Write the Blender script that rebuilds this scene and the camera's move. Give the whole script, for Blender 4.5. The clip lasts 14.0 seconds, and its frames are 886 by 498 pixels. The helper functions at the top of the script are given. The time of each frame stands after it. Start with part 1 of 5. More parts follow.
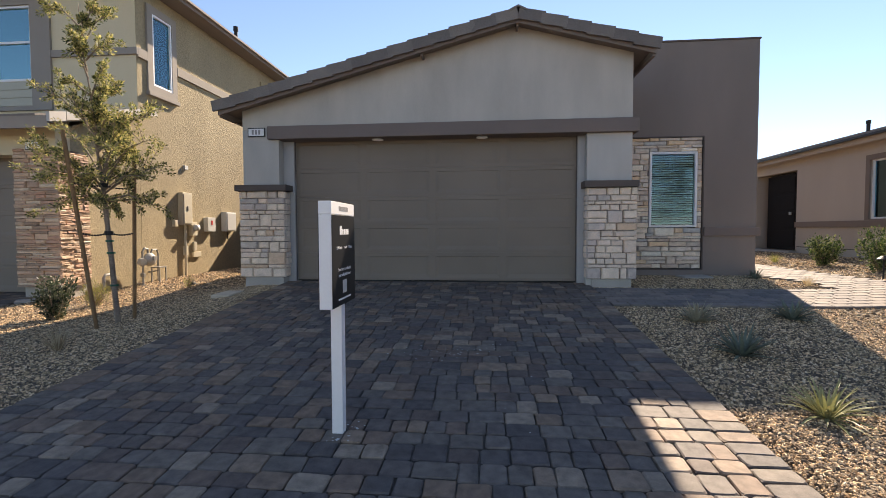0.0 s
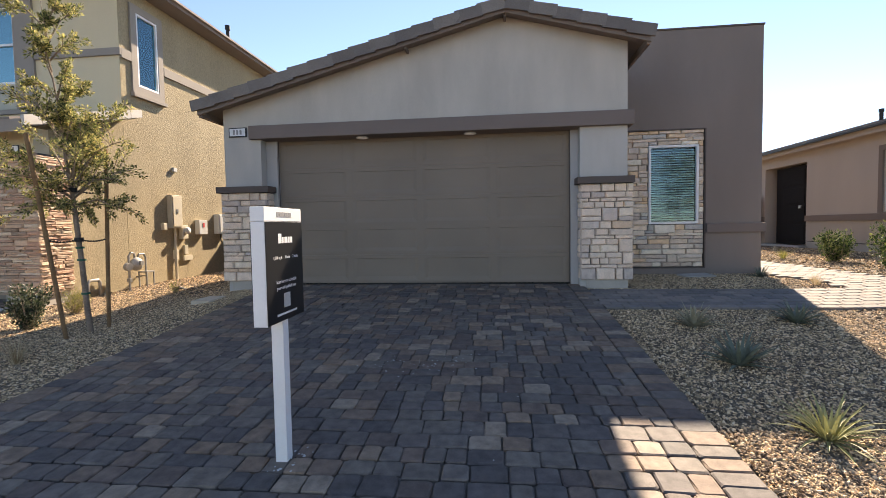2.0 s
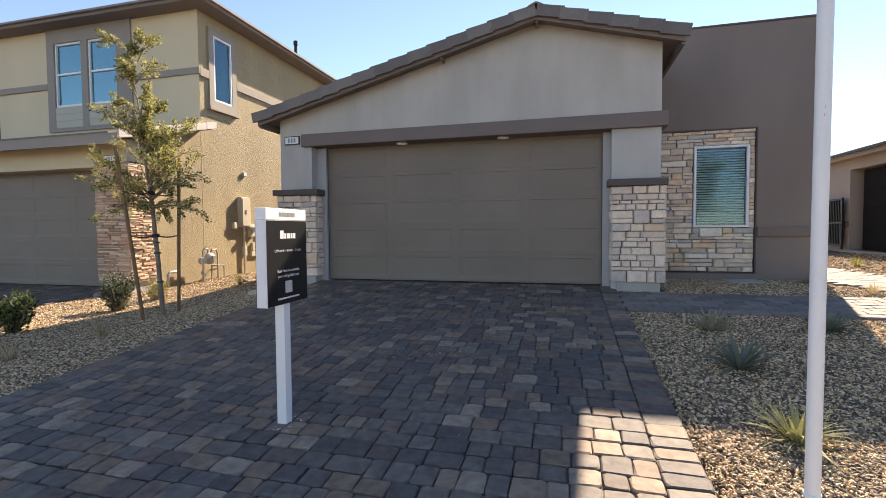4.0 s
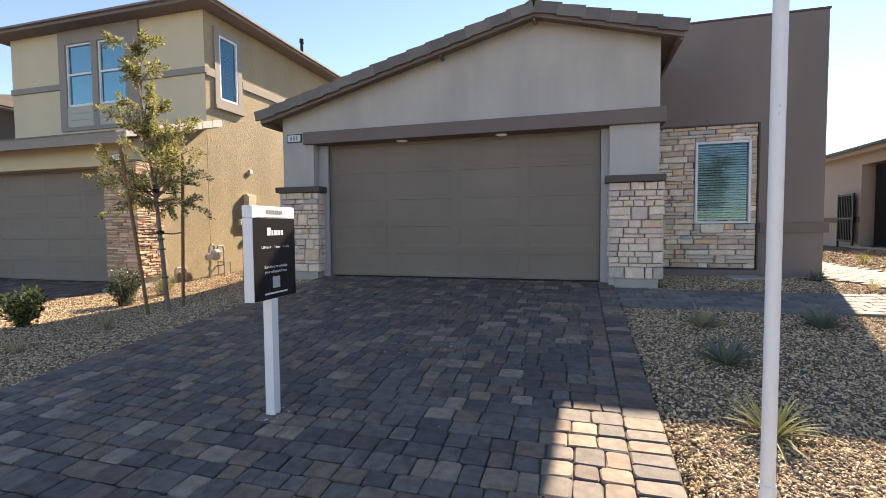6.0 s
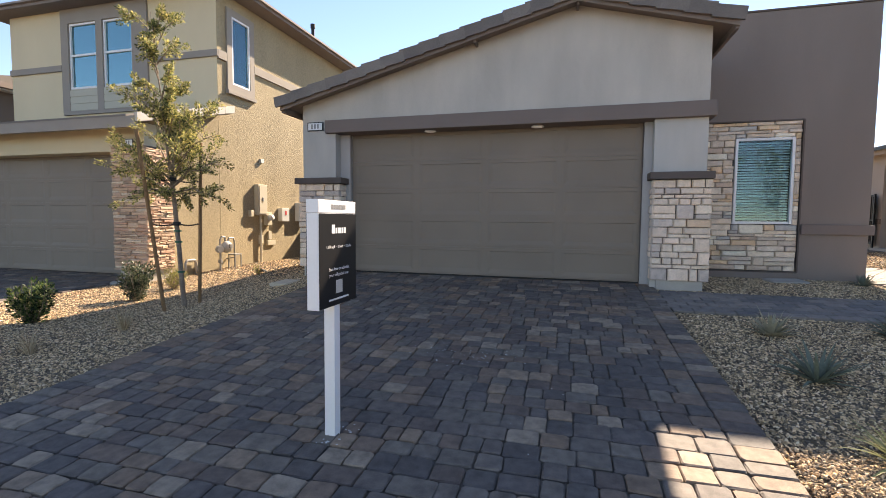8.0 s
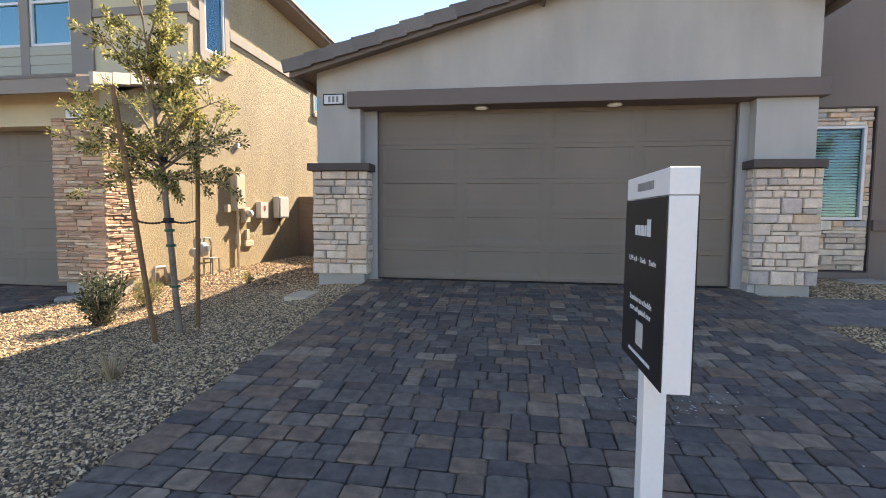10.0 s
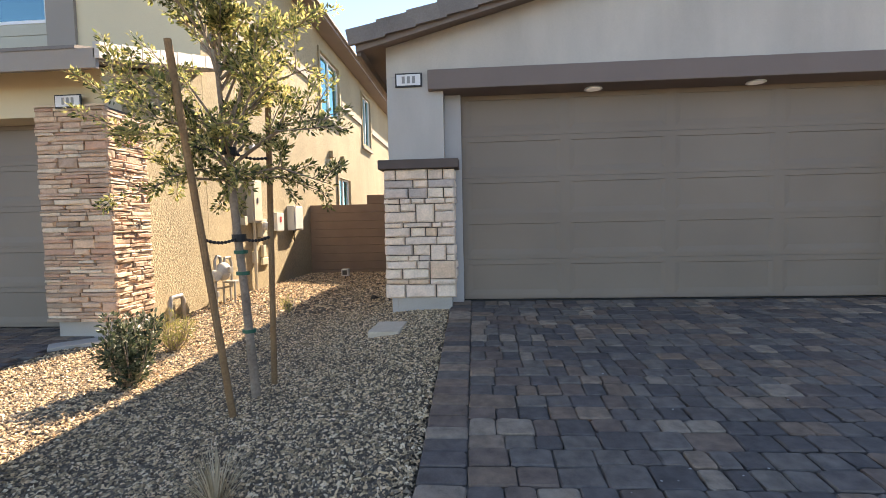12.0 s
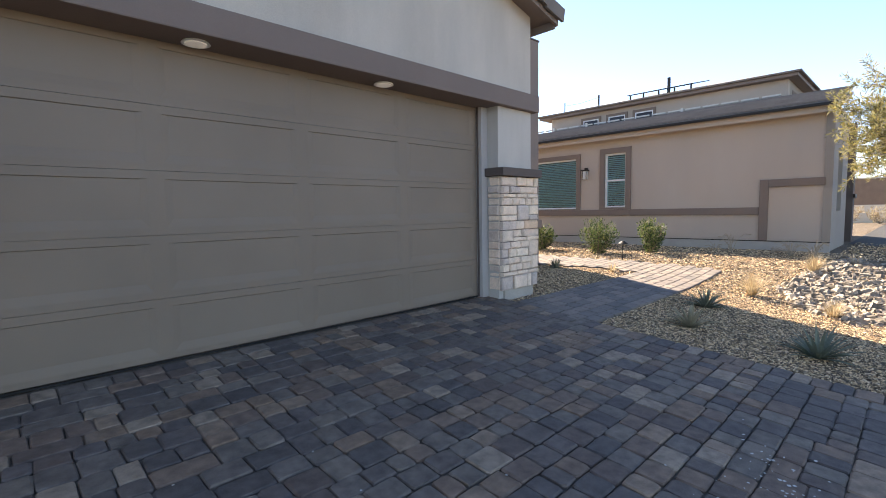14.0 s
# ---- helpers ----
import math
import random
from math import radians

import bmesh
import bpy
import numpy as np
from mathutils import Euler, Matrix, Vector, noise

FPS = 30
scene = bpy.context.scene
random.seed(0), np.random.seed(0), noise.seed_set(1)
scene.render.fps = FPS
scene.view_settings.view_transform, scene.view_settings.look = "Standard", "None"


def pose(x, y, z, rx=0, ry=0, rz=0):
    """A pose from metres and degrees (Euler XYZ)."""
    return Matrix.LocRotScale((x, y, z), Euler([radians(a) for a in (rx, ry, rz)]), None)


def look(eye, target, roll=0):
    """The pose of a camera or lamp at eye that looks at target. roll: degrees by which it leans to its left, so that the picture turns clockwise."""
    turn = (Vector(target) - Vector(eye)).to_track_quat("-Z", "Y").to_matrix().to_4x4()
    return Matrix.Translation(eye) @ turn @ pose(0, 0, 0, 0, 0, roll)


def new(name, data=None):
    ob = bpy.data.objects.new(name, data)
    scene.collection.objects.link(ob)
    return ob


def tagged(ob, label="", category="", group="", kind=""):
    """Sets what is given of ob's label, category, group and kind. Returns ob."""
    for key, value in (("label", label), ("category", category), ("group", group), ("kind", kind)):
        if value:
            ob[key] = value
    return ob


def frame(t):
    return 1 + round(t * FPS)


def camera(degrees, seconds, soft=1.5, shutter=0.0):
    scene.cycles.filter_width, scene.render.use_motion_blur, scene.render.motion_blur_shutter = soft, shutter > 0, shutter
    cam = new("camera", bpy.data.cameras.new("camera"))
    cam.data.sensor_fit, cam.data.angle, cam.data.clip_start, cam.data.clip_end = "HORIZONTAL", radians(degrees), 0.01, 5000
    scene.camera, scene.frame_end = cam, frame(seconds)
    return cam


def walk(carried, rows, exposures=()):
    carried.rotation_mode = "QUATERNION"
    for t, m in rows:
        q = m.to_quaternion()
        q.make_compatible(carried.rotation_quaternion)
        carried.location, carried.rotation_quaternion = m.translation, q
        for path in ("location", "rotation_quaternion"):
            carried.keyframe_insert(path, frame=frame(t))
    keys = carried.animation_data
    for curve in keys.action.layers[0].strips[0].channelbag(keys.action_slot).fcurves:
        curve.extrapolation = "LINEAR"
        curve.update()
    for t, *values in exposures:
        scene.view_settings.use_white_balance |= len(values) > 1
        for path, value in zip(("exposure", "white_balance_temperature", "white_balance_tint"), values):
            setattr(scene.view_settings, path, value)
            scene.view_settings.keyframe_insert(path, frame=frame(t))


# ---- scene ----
cam = camera(87.0, 14.0, soft=0.7)
PATH = [
    (0, (-0.037, -0.031, 1.53), (-0.226, 1.958, 1.447), -0.2),
    (0.5, (-0.005, -0.014, 1.526), (-0.205, 1.974, 1.443), -0.3),
    (1, (0.025, 0.035, 1.526), (-0.157, 2.025, 1.43), -0.3),
    (1.5, (0.12, 0.184, 1.543), (0.027, 2.179, 1.437), -0.6),
    (2, (0.273, 0.31, 1.578), (0.047, 2.295, 1.484), -1.0),
    (2.5, (0.548, 0.345, 1.565), (0.254, 2.322, 1.485), -1.2),
    (3, (0.69, 0.264, 1.543), (0.353, 2.234, 1.472), -0.4),
    (3.5, (0.779, 0.118, 1.547), (0.363, 2.073, 1.479), -0.4),
    (3.7, (0.842, 0.075, 1.552), (0.353, 2.013, 1.475), -0.4),
    (6, (1.141, 0.05, 1.556), (0.584, 1.969, 1.458), -0.5),
    (6.5, (1.158, 0.061, 1.554), (0.622, 1.985, 1.453), -0.4),
    (7, (1.134, 0.061, 1.578), (0.598, 1.985, 1.471), -0.2),
    (7.5, (0.91, 0.166, 1.571), (0.375, 2.089, 1.448), 0.4),
    (8, (0.467, 0.272, 1.595), (-0.068, 2.195, 1.468), 0.5),
    (8.2, (0.302, 0.347, 1.581), (-0.233, 2.269, 1.446), 0.4),
    (10.3, (-1.832, 1.442, 1.549), (-2.093, 3.421, 1.418), 0.2),
    (10.5, (-2.038, 1.534, 1.538), (-2.297, 3.513, 1.417), -0.0),
    (11, (-2.503, 1.907, 1.539), (-2.821, 3.877, 1.401), -0.2),
    (11.5, (-2.999, 2.167, 1.536), (-3.329, 4.137, 1.435), -0.2),
    (12, (-3.348, 2.432, 1.57), (-3.488, 4.424, 1.463), -1.2),
    (12.5, (-3.481, 2.813, 1.61), (-3.066, 4.765, 1.481), -1.7),
    (13, (-3.463, 3.161, 1.653), (-2.586, 4.952, 1.499), -1.3),
    (13.5, (-3.401, 3.594, 1.747), (-2.253, 5.225, 1.595), -1.4),
    (14, (-3.209, 4.06, 1.77), (-1.819, 5.49, 1.609), -1.0),
]
EXPOSURES = [(0, 1.46, 7300, 16), (1, 1.62, 7350, 16), (3, 1.74, 7400, 16), (6.5, 1.82, 7400, 16), (8.2, 1.91, 7500, 16), (10.3, 2.19, 7450, 15), (11, 2.29, 7550, 15), (12.5, 2.29, 7450, 15), (14, 2.22, 7200, 15)]
walk(cam, [(t, look(eye, target, roll)) for t, eye, target, roll in PATH], EXPOSURES)

# ---- light ----
SUN_AZ, SUN_EL = 17.3, 37.4          # degrees from +y towards +x, and above the horizon
world = bpy.data.worlds.new("sky")
scene.world = world
world.use_nodes = True
wn = world.node_tree
sky = wn.nodes.new("ShaderNodeTexSky")
sky.sky_type = "NISHITA"
sky.sun_disc = False
sky.sun_elevation = radians(SUN_EL)
sky.sun_rotation = radians(SUN_AZ)
sky.altitude, sky.air_density, sky.dust_density, sky.ozone_density = 1700, 1.0, 0.03, 2.4
wn.links.new(sky.outputs[0], wn.nodes["Background"].inputs[0])
wn.nodes["Background"].inputs[1].default_value = 0.087
sun_data = bpy.data.lights.new("sun", "SUN")
sun_data.energy, sun_data.angle, sun_data.color = 5.0, radians(0.6), (1.0, 0.90, 0.74)
sun = new("sun", sun_data)
sun.matrix_world = look((30 * math.sin(radians(SUN_AZ)), 30 * math.cos(radians(SUN_AZ)), 30 * math.tan(radians(SUN_EL))), (0, 0, 0))


# ---- materials ----
def mat(name, ramp, rough=0.8, metal=0.0, fine=60.0, coarse=2.5, mix=0.5, bump=0.3, bump_scale=None, dist=0.01,
        per="none", voronoi=False, spec=0.4, blotch=0.3, streak=1.0, drip=1.0):
    """Noise-driven surface. ramp: colours from dark to light. per: none, object or island picks a colour along the ramp for each piece."""
    m = bpy.data.materials.new(name)
    m.use_nodes = True
    nt = m.node_tree
    N, L = nt.nodes, nt.links
    b = N["Principled BSDF"]
    b.inputs["Roughness"].default_value = rough
    b.inputs["Metallic"].default_value = metal
    b.inputs["Specular IOR Level"].default_value = spec
    geo = N.new("ShaderNodeNewGeometry")
    big, small = N.new("ShaderNodeTexNoise"), N.new("ShaderNodeTexNoise")
    for n, s in ((big, coarse), (small, fine)):
        n.inputs["Scale"].default_value = s
        n.inputs["Detail"].default_value = 5.0
        L.new(geo.outputs["Position"], n.inputs["Vector"])
    if streak != 1.0:
        pull = N.new("ShaderNodeVectorMath")
        pull.operation = "MULTIPLY"
        pull.inputs[1].default_value = (1, 1, streak)
        L.new(geo.outputs["Position"], pull.inputs[0])
        L.new(pull.outputs[0], big.inputs["Vector"])
    blend = N.new("ShaderNodeMath")
    blend.operation = "MULTIPLY_ADD"
    lessen = N.new("ShaderNodeMath")
    lessen.operation = "MULTIPLY"
    lessen.inputs[1].default_value = 1 - mix
    L.new(small.outputs[0], lessen.inputs[0])
    L.new(big.outputs[0], blend.inputs[0])
    blend.inputs[1].default_value = mix
    L.new(lessen.outputs[0], blend.inputs[2])
    cr = N.new("ShaderNodeValToRGB")
    el = cr.color_ramp.elements
    k = len(ramp)
    while len(el) < k:
        el.new(0.5)
    lo, hi = (0.0, 1.0) if per != "none" else (0.3, 0.7)
    for i, c in enumerate(ramp):
        el[i].position = lo + (hi - lo) * i / (k if per != "none" else k - 1)
        el[i].color = (*c, 1)
    if per == "none":
        L.new(blend.outputs[0], cr.inputs[0])
        L.new(cr.outputs[0], b.inputs["Base Color"])
    else:
        # one colour of the list for each piece, mottled by the noise
        cr.color_ramp.interpolation = "CONSTANT"
        L.new(N.new("ShaderNodeObjectInfo").outputs["Random"] if per == "object" else geo.outputs["Random Per Island"], cr.inputs[0])
        amount = N.new("ShaderNodeMath")
        amount.operation = "MULTIPLY_ADD"
        amount.inputs[1].default_value, amount.inputs[2].default_value = 4 * blotch, 1 - 2 * blotch
        L.new(blend.outputs[0], amount.inputs[0])
        tone = N.new("ShaderNodeVectorMath")
        tone.operation = "SCALE"
        L.new(cr.outputs[0], tone.inputs[0])
        L.new(amount.outputs[0], tone.inputs["Scale"])
        L.new(tone.outputs[0], b.inputs["Base Color"])
    if bump:
        bp = N.new("ShaderNodeBump")
        bp.inputs["Strength"].default_value = bump
        bp.inputs["Distance"].default_value = dist
        if voronoi:
            tex = N.new("ShaderNodeTexVoronoi")
            src_out = tex.outputs["Distance"]
        else:
            tex = N.new("ShaderNodeTexNoise")
            tex.inputs["Detail"].default_value = 4.0
            src_out = tex.outputs[0]
        tex.inputs["Scale"].default_value = bump_scale or fine
        if drip != 1.0:
            run = N.new("ShaderNodeVectorMath")
            run.operation = "MULTIPLY"
            run.inputs[1].default_value = (1, 1, drip)
            L.new(geo.outputs["Position"], run.inputs[0])
            L.new(run.outputs[0], tex.inputs["Vector"])
        else:
            L.new(geo.outputs["Position"], tex.inputs["Vector"])
        L.new(src_out, bp.inputs["Height"])
        L.new(bp.outputs[0], b.inputs["Normal"])
    return m


def shade(c, f):
    return tuple(v * f for v in c)


def duo(c, f=0.12):
    return [shade(c, 1 - f), shade(c, 1 + f)]


STUCCO = mat("warm grey stucco", duo((0.439, 0.411, 0.366), 0.20), 0.9, fine=140, coarse=2.2, mix=0.6, bump=0.35, bump_scale=160, dist=0.004, streak=0.3)
STUCCO_PIER = mat("cool grey stucco", duo((0.425, 0.410, 0.38), 0.13), 0.9, fine=140, coarse=3.0, mix=0.6, bump=0.35, bump_scale=160, dist=0.004, streak=0.3)
STUCCO_DARK = mat("taupe stucco", duo((0.205, 0.169, 0.148), 0.19), 0.9, fine=140, coarse=1.1, mix=0.6, bump=0.4, bump_scale=150, dist=0.004, streak=0.3)
TRIM = mat("brown foam trim", duo((0.169, 0.135, 0.12), 0.08), 0.85, fine=120, coarse=2, bump=0.3, bump_scale=170, dist=0.003)
CAP = mat("dark brown pier cap", duo((0.098, 0.078, 0.069), 0.12), 0.85, fine=100, coarse=4, bump=0.25, bump_scale=120, dist=0.003)
DOOR = mat("taupe painted steel", duo((0.186, 0.149, 0.114), 0.10), 0.55, fine=300, coarse=0.9, mix=0.75, bump=0.12, bump_scale=420, dist=0.001)
JAMB = mat("pale grey painted jamb", duo((0.363, 0.352, 0.341), 0.06), 0.6, fine=90, coarse=3, bump=0.1, bump_scale=200, dist=0.002)
FLAG = mat("tan flagstone", duo((0.54, 0.46, 0.35), 0.16), 0.9, fine=60, coarse=6, bump=0.4, bump_scale=60, dist=0.005)
CONC = mat("grey concrete", duo((0.38, 0.355, 0.315), 0.14), 0.9, fine=90, coarse=3, bump=0.3, bump_scale=150, dist=0.003)
TILE = mat("weathered concrete roof tile", [(0.15, 0.132, 0.12), (0.175, 0.154, 0.139), (0.195, 0.172, 0.153)], 0.85, fine=70, coarse=3, bump=0.4, bump_scale=120, dist=0.004, per="object")
TILE_FAR = mat("concrete roof tile field", [(0.11, 0.095, 0.085), (0.17, 0.15, 0.135), (0.23, 0.2, 0.18)], 0.85, fine=40, coarse=3, bump=0.4, bump_scale=90, dist=0.004, per="island")
BARGE = mat("brown painted fascia", duo((0.184, 0.149, 0.132), 0.08), 0.7, fine=80, coarse=3, bump=0.15, bump_scale=90, dist=0.003)
STONE = mat("pale ledge stone", [(0.684, 0.553, 0.438), (0.725, 0.588, 0.468), (0.483, 0.411, 0.363), (0.656, 0.528, 0.420), (0.725, 0.605, 0.483), (0.703, 0.568, 0.453), (0.618, 0.450, 0.317), (0.721, 0.581, 0.465), (0.628, 0.512, 0.417), (0.725, 0.597, 0.475), (0.675, 0.544, 0.435), (0.541, 0.454, 0.393), (0.712, 0.573, 0.458)], 0.85, fine=45, coarse=9, mix=0.5, bump=0.55, bump_scale=38, dist=0.012, per="object")
STONE_TAN = mat("tan and rust ledge stone", [(0.322, 0.230, 0.161), (0.475, 0.324, 0.221), (0.542, 0.385, 0.266), (0.454, 0.280, 0.193), (0.586, 0.467, 0.343), (0.509, 0.347, 0.243), (0.388, 0.270, 0.193)], 0.85, fine=45, coarse=9, mix=0.5, bump=0.5, bump_scale=38, dist=0.012, per="object")
STONE_PANEL = mat("mixed tan and grey ledge stone", [(0.622, 0.510, 0.401), (0.771, 0.654, 0.523), (0.558, 0.425, 0.328), (0.480, 0.455, 0.423), (0.721, 0.525, 0.343), (0.780, 0.712, 0.585), (0.655, 0.549, 0.454), (0.737, 0.613, 0.484), (0.526, 0.440, 0.365)], 0.85, fine=45, coarse=9, mix=0.5, bump=0.55, bump_scale=38, dist=0.012, per="object")
MORTAR = mat("shadowed mortar", duo((0.075, 0.068, 0.062), 0.2), 0.95, fine=90, coarse=6, bump=0.4)
PAVER_RAMP = [(0.090, 0.077, 0.070), (0.126, 0.104, 0.088), (0.188, 0.129, 0.090), (0.134, 0.111, 0.092), (0.106, 0.088, 0.080), (0.227, 0.162, 0.114), (0.151, 0.107, 0.082), (0.114, 0.093, 0.081), (0.157, 0.129, 0.104), (0.085, 0.072, 0.066), (0.175, 0.121, 0.088), (0.253, 0.195, 0.144), (0.141, 0.117, 0.099), (0.109, 0.081, 0.067)]
PAVER = mat("tumbled concrete paver", PAVER_RAMP, 0.73, fine=130, coarse=14, mix=0.75, bump=0.7, bump_scale=260, dist=0.0035, per="object", blotch=0.5)
PAVER_FAR = mat("tumbled concrete pavers", PAVER_RAMP, 0.73, fine=130, coarse=14, mix=0.75, bump=0.7, bump_scale=260, dist=0.0035, per="island", blotch=0.5)
JOINT = mat("joint sand", duo((0.10, 0.086, 0.072), 0.3), 0.95, fine=200, coarse=8, bump=0.3)
GRAVEL_RAMP = [(0.083, 0.059, 0.039), (0.307, 0.209, 0.115), (0.699, 0.498, 0.287), (0.403, 0.285, 0.164), (0.146, 0.110, 0.077), (0.585, 0.408, 0.234), (0.321, 0.242, 0.162), (0.760, 0.600, 0.400), (0.213, 0.152, 0.092), (0.756, 0.559, 0.343), (0.109, 0.081, 0.056), (0.472, 0.334, 0.196)]
GROUND = mat("gravel bed", [(0.05, 0.04, 0.03), (0.13, 0.10, 0.07), (0.27, 0.205, 0.14)], 0.95, fine=55, coarse=5, mix=0.25, bump=0.9, bump_scale=42, dist=0.02, voronoi=True)
PEBBLE = mat("decorative gravel stones", GRAVEL_RAMP, 0.85, fine=120, coarse=20, bump=0.2, per="island")
COBBLE = mat("grey river cobble", [(0.13, 0.112, 0.09), (0.24, 0.205, 0.165), (0.36, 0.31, 0.245), (0.27, 0.22, 0.172), (0.19, 0.168, 0.14)], 0.8, fine=50, coarse=12, bump=0.25, bump_scale=60, per="island")
WHITE = mat("white painted metal", duo((0.77, 0.765, 0.755), 0.03), 0.4, fine=60, coarse=6, bump=0.05)
VINYL = mat("white vinyl", duo((0.72, 0.72, 0.72), 0.03), 0.4, fine=60, coarse=4, bump=0.03)
BLIND = mat("white blind slat", duo((0.62, 0.63, 0.60), 0.05), 0.6, fine=60, coarse=4, bump=0.03)
BLACK = mat("black sign face", duo((0.012, 0.012, 0.013), 0.1), 0.35, fine=100, coarse=5, bump=0.02)
# near-black colour that stands for the shade of rooms not built
DARKIN = mat("unlit room shade sheet", duo((0.03, 0.03, 0.032), 0.2), 0.9, bump=0)
WTEXT = mat("white lettering", duo((0.7, 0.7, 0.7), 0.03), 0.5, bump=0)
GTEXT = mat("grey lettering", duo((0.25, 0.25, 0.25), 0.03), 0.5, bump=0)
# Light is in these colours: golden on the sunlit side, lifted for shaded front.
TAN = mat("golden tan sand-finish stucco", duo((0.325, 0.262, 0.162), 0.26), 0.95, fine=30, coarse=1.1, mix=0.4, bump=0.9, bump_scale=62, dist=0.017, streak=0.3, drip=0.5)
TAN_LIFTED = mat("olive tan stucco lifted for shade", duo((0.60, 0.51, 0.345), 0.09), 0.95, fine=110, coarse=1.2, mix=0.5, bump=0.4, bump_scale=100, dist=0.006, streak=0.3)
GREYTRIM = mat("warm grey trim", duo((0.282, 0.248, 0.213), 0.08), 0.9, fine=110, coarse=2, bump=0.4, bump_scale=100, dist=0.005)
SIDING = mat("pale green grey siding", duo((0.42, 0.40, 0.32), 0.05), 0.7, fine=60, coarse=2, bump=0.1)
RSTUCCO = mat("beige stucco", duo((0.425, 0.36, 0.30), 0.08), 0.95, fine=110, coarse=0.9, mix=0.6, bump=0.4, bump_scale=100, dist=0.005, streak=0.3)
# darker, greyer copy of the beige: the front's shade is put into its colour
FRONT_SHADED = mat("beige stucco darkened for shade", duo((0.29, 0.255, 0.222), 0.07), 0.95, fine=110, coarse=1.2, bump=0.4, bump_scale=100, dist=0.005)
RTRIM = mat("dark beige trim", duo((0.19, 0.147, 0.121), 0.08), 0.95, fine=110, coarse=2, bump=0.35, bump_scale=110, dist=0.004)
CREAM = mat("cream stucco", duo((0.60, 0.53, 0.42), 0.06), 0.95, fine=80, coarse=1, bump=0.2)
BLOCK = mat("brown split block", duo((0.21, 0.145, 0.105), 0.16), 0.95, fine=60, coarse=3, bump=0.5, bump_scale=60, dist=0.006)
DARKWOOD = mat("near-black front door", duo((0.012, 0.009, 0.008), 0.2), 0.8, fine=60, coarse=4, bump=0.05, spec=0.1)
UTIL = mat("beige painted utility box", duo((0.50, 0.44, 0.33), 0.06), 0.6, fine=60, coarse=4, bump=0.1)
UTIL_GREY = mat("grey utility box", duo((0.52, 0.51, 0.48), 0.06), 0.5, fine=60, coarse=4, bump=0.1)
METER = mat("weathered grey meter casing", duo((0.33, 0.32, 0.30), 0.15), 0.6, fine=60, coarse=5, bump=0.1)
PIPE = mat("dull metal pipe", duo((0.27, 0.26, 0.245), 0.12), 0.5, metal=0.4, fine=60, coarse=5, bump=0.1)
TWIG = mat("dry brown twig", [(0.20, 0.155, 0.11), (0.46, 0.39, 0.29)], 0.9, fine=50, coarse=8, bump=0.2)
BARK = mat("pale grey bark", [(0.150, 0.112, 0.083), (0.330, 0.258, 0.192)], 0.95, fine=50, coarse=8, bump=0.6, bump_scale=70, dist=0.006)
STAKE = mat("brown wooden stake", [(0.150, 0.088, 0.042), (0.285, 0.172, 0.084)], 0.9, fine=60, coarse=6, bump=0.4, bump_scale=90, dist=0.003)
RUBBER = mat("black rubber tie", duo((0.015, 0.015, 0.015), 0.2), 0.6, bump=0)
GREENTAPE = mat("green tape", duo((0.02, 0.10, 0.06), 0.1), 0.6, bump=0)
RED = mat("red tag", duo((0.5, 0.05, 0.05), 0.1), 0.6, bump=0)
ASPHALT = mat("asphalt", duo((0.05, 0.05, 0.05), 0.2), 0.95, fine=150, coarse=3, bump=0.4)
LAMPMETAL = mat("dark bronze metal", duo((0.03, 0.027, 0.025), 0.2), 0.5, metal=0.6, bump=0.05)
SOLAR = mat("solar panel", duo((0.02, 0.022, 0.03), 0.2), 0.25, bump=0)


def leafmat(name, ramp, trans=0.35, rough=0.55):
    m = mat(name, ramp, rough, fine=40, coarse=6, bump=0.0, per="island")
    nt = m.node_tree
    b = nt.nodes["Principled BSDF"]
    cr = b.inputs["Base Color"].links[0].from_socket
    tr, mixer = nt.nodes.new("ShaderNodeBsdfTranslucent"), nt.nodes.new("ShaderNodeMixShader")
    mixer.inputs[0].default_value = trans
    nt.links.new(cr, tr.inputs["Color"])
    nt.links.new(b.outputs[0], mixer.inputs[1])
    nt.links.new(tr.outputs[0], mixer.inputs[2])
    nt.links.new(mixer.outputs[0], nt.nodes["Material Output"].inputs[0])
    return m


LEAF = leafmat("olive green leaves", [(0.056, 0.070, 0.026), (0.146, 0.164, 0.054), (0.269, 0.266, 0.090), (0.515, 0.441, 0.168), (0.381, 0.350, 0.144)], 0.5)
LEAF_SHRUB = leafmat("dark green shrub leaves", [(0.018, 0.036, 0.011), (0.06, 0.10, 0.03), (0.18, 0.21, 0.07)], 0.35, 0.55)
LEAF_DARK = leafmat("deep green shrub leaves", [(0.018, 0.030, 0.014), (0.045, 0.062, 0.03), (0.09, 0.105, 0.055), (0.14, 0.15, 0.09)], 0.25, 0.45)
LEAF_WILLOW = leafmat("yellow green narrow leaves", [(0.11, 0.11, 0.045), (0.24, 0.22, 0.08), (0.40, 0.33, 0.11), (0.34, 0.32, 0.18)], 0.45)
AGAVE = leafmat("grey green blades", [(0.04, 0.054, 0.036), (0.09, 0.11, 0.078), (0.16, 0.185, 0.135), (0.30, 0.30, 0.20)], 0.15, 0.6)
YUCCA = leafmat("yellow edged green blades", [(0.05, 0.075, 0.025), (0.13, 0.15, 0.05), (0.08, 0.105, 0.04), (0.25, 0.25, 0.11), (0.42, 0.38, 0.25), (0.08, 0.115, 0.04)], 0.12, 0.5)
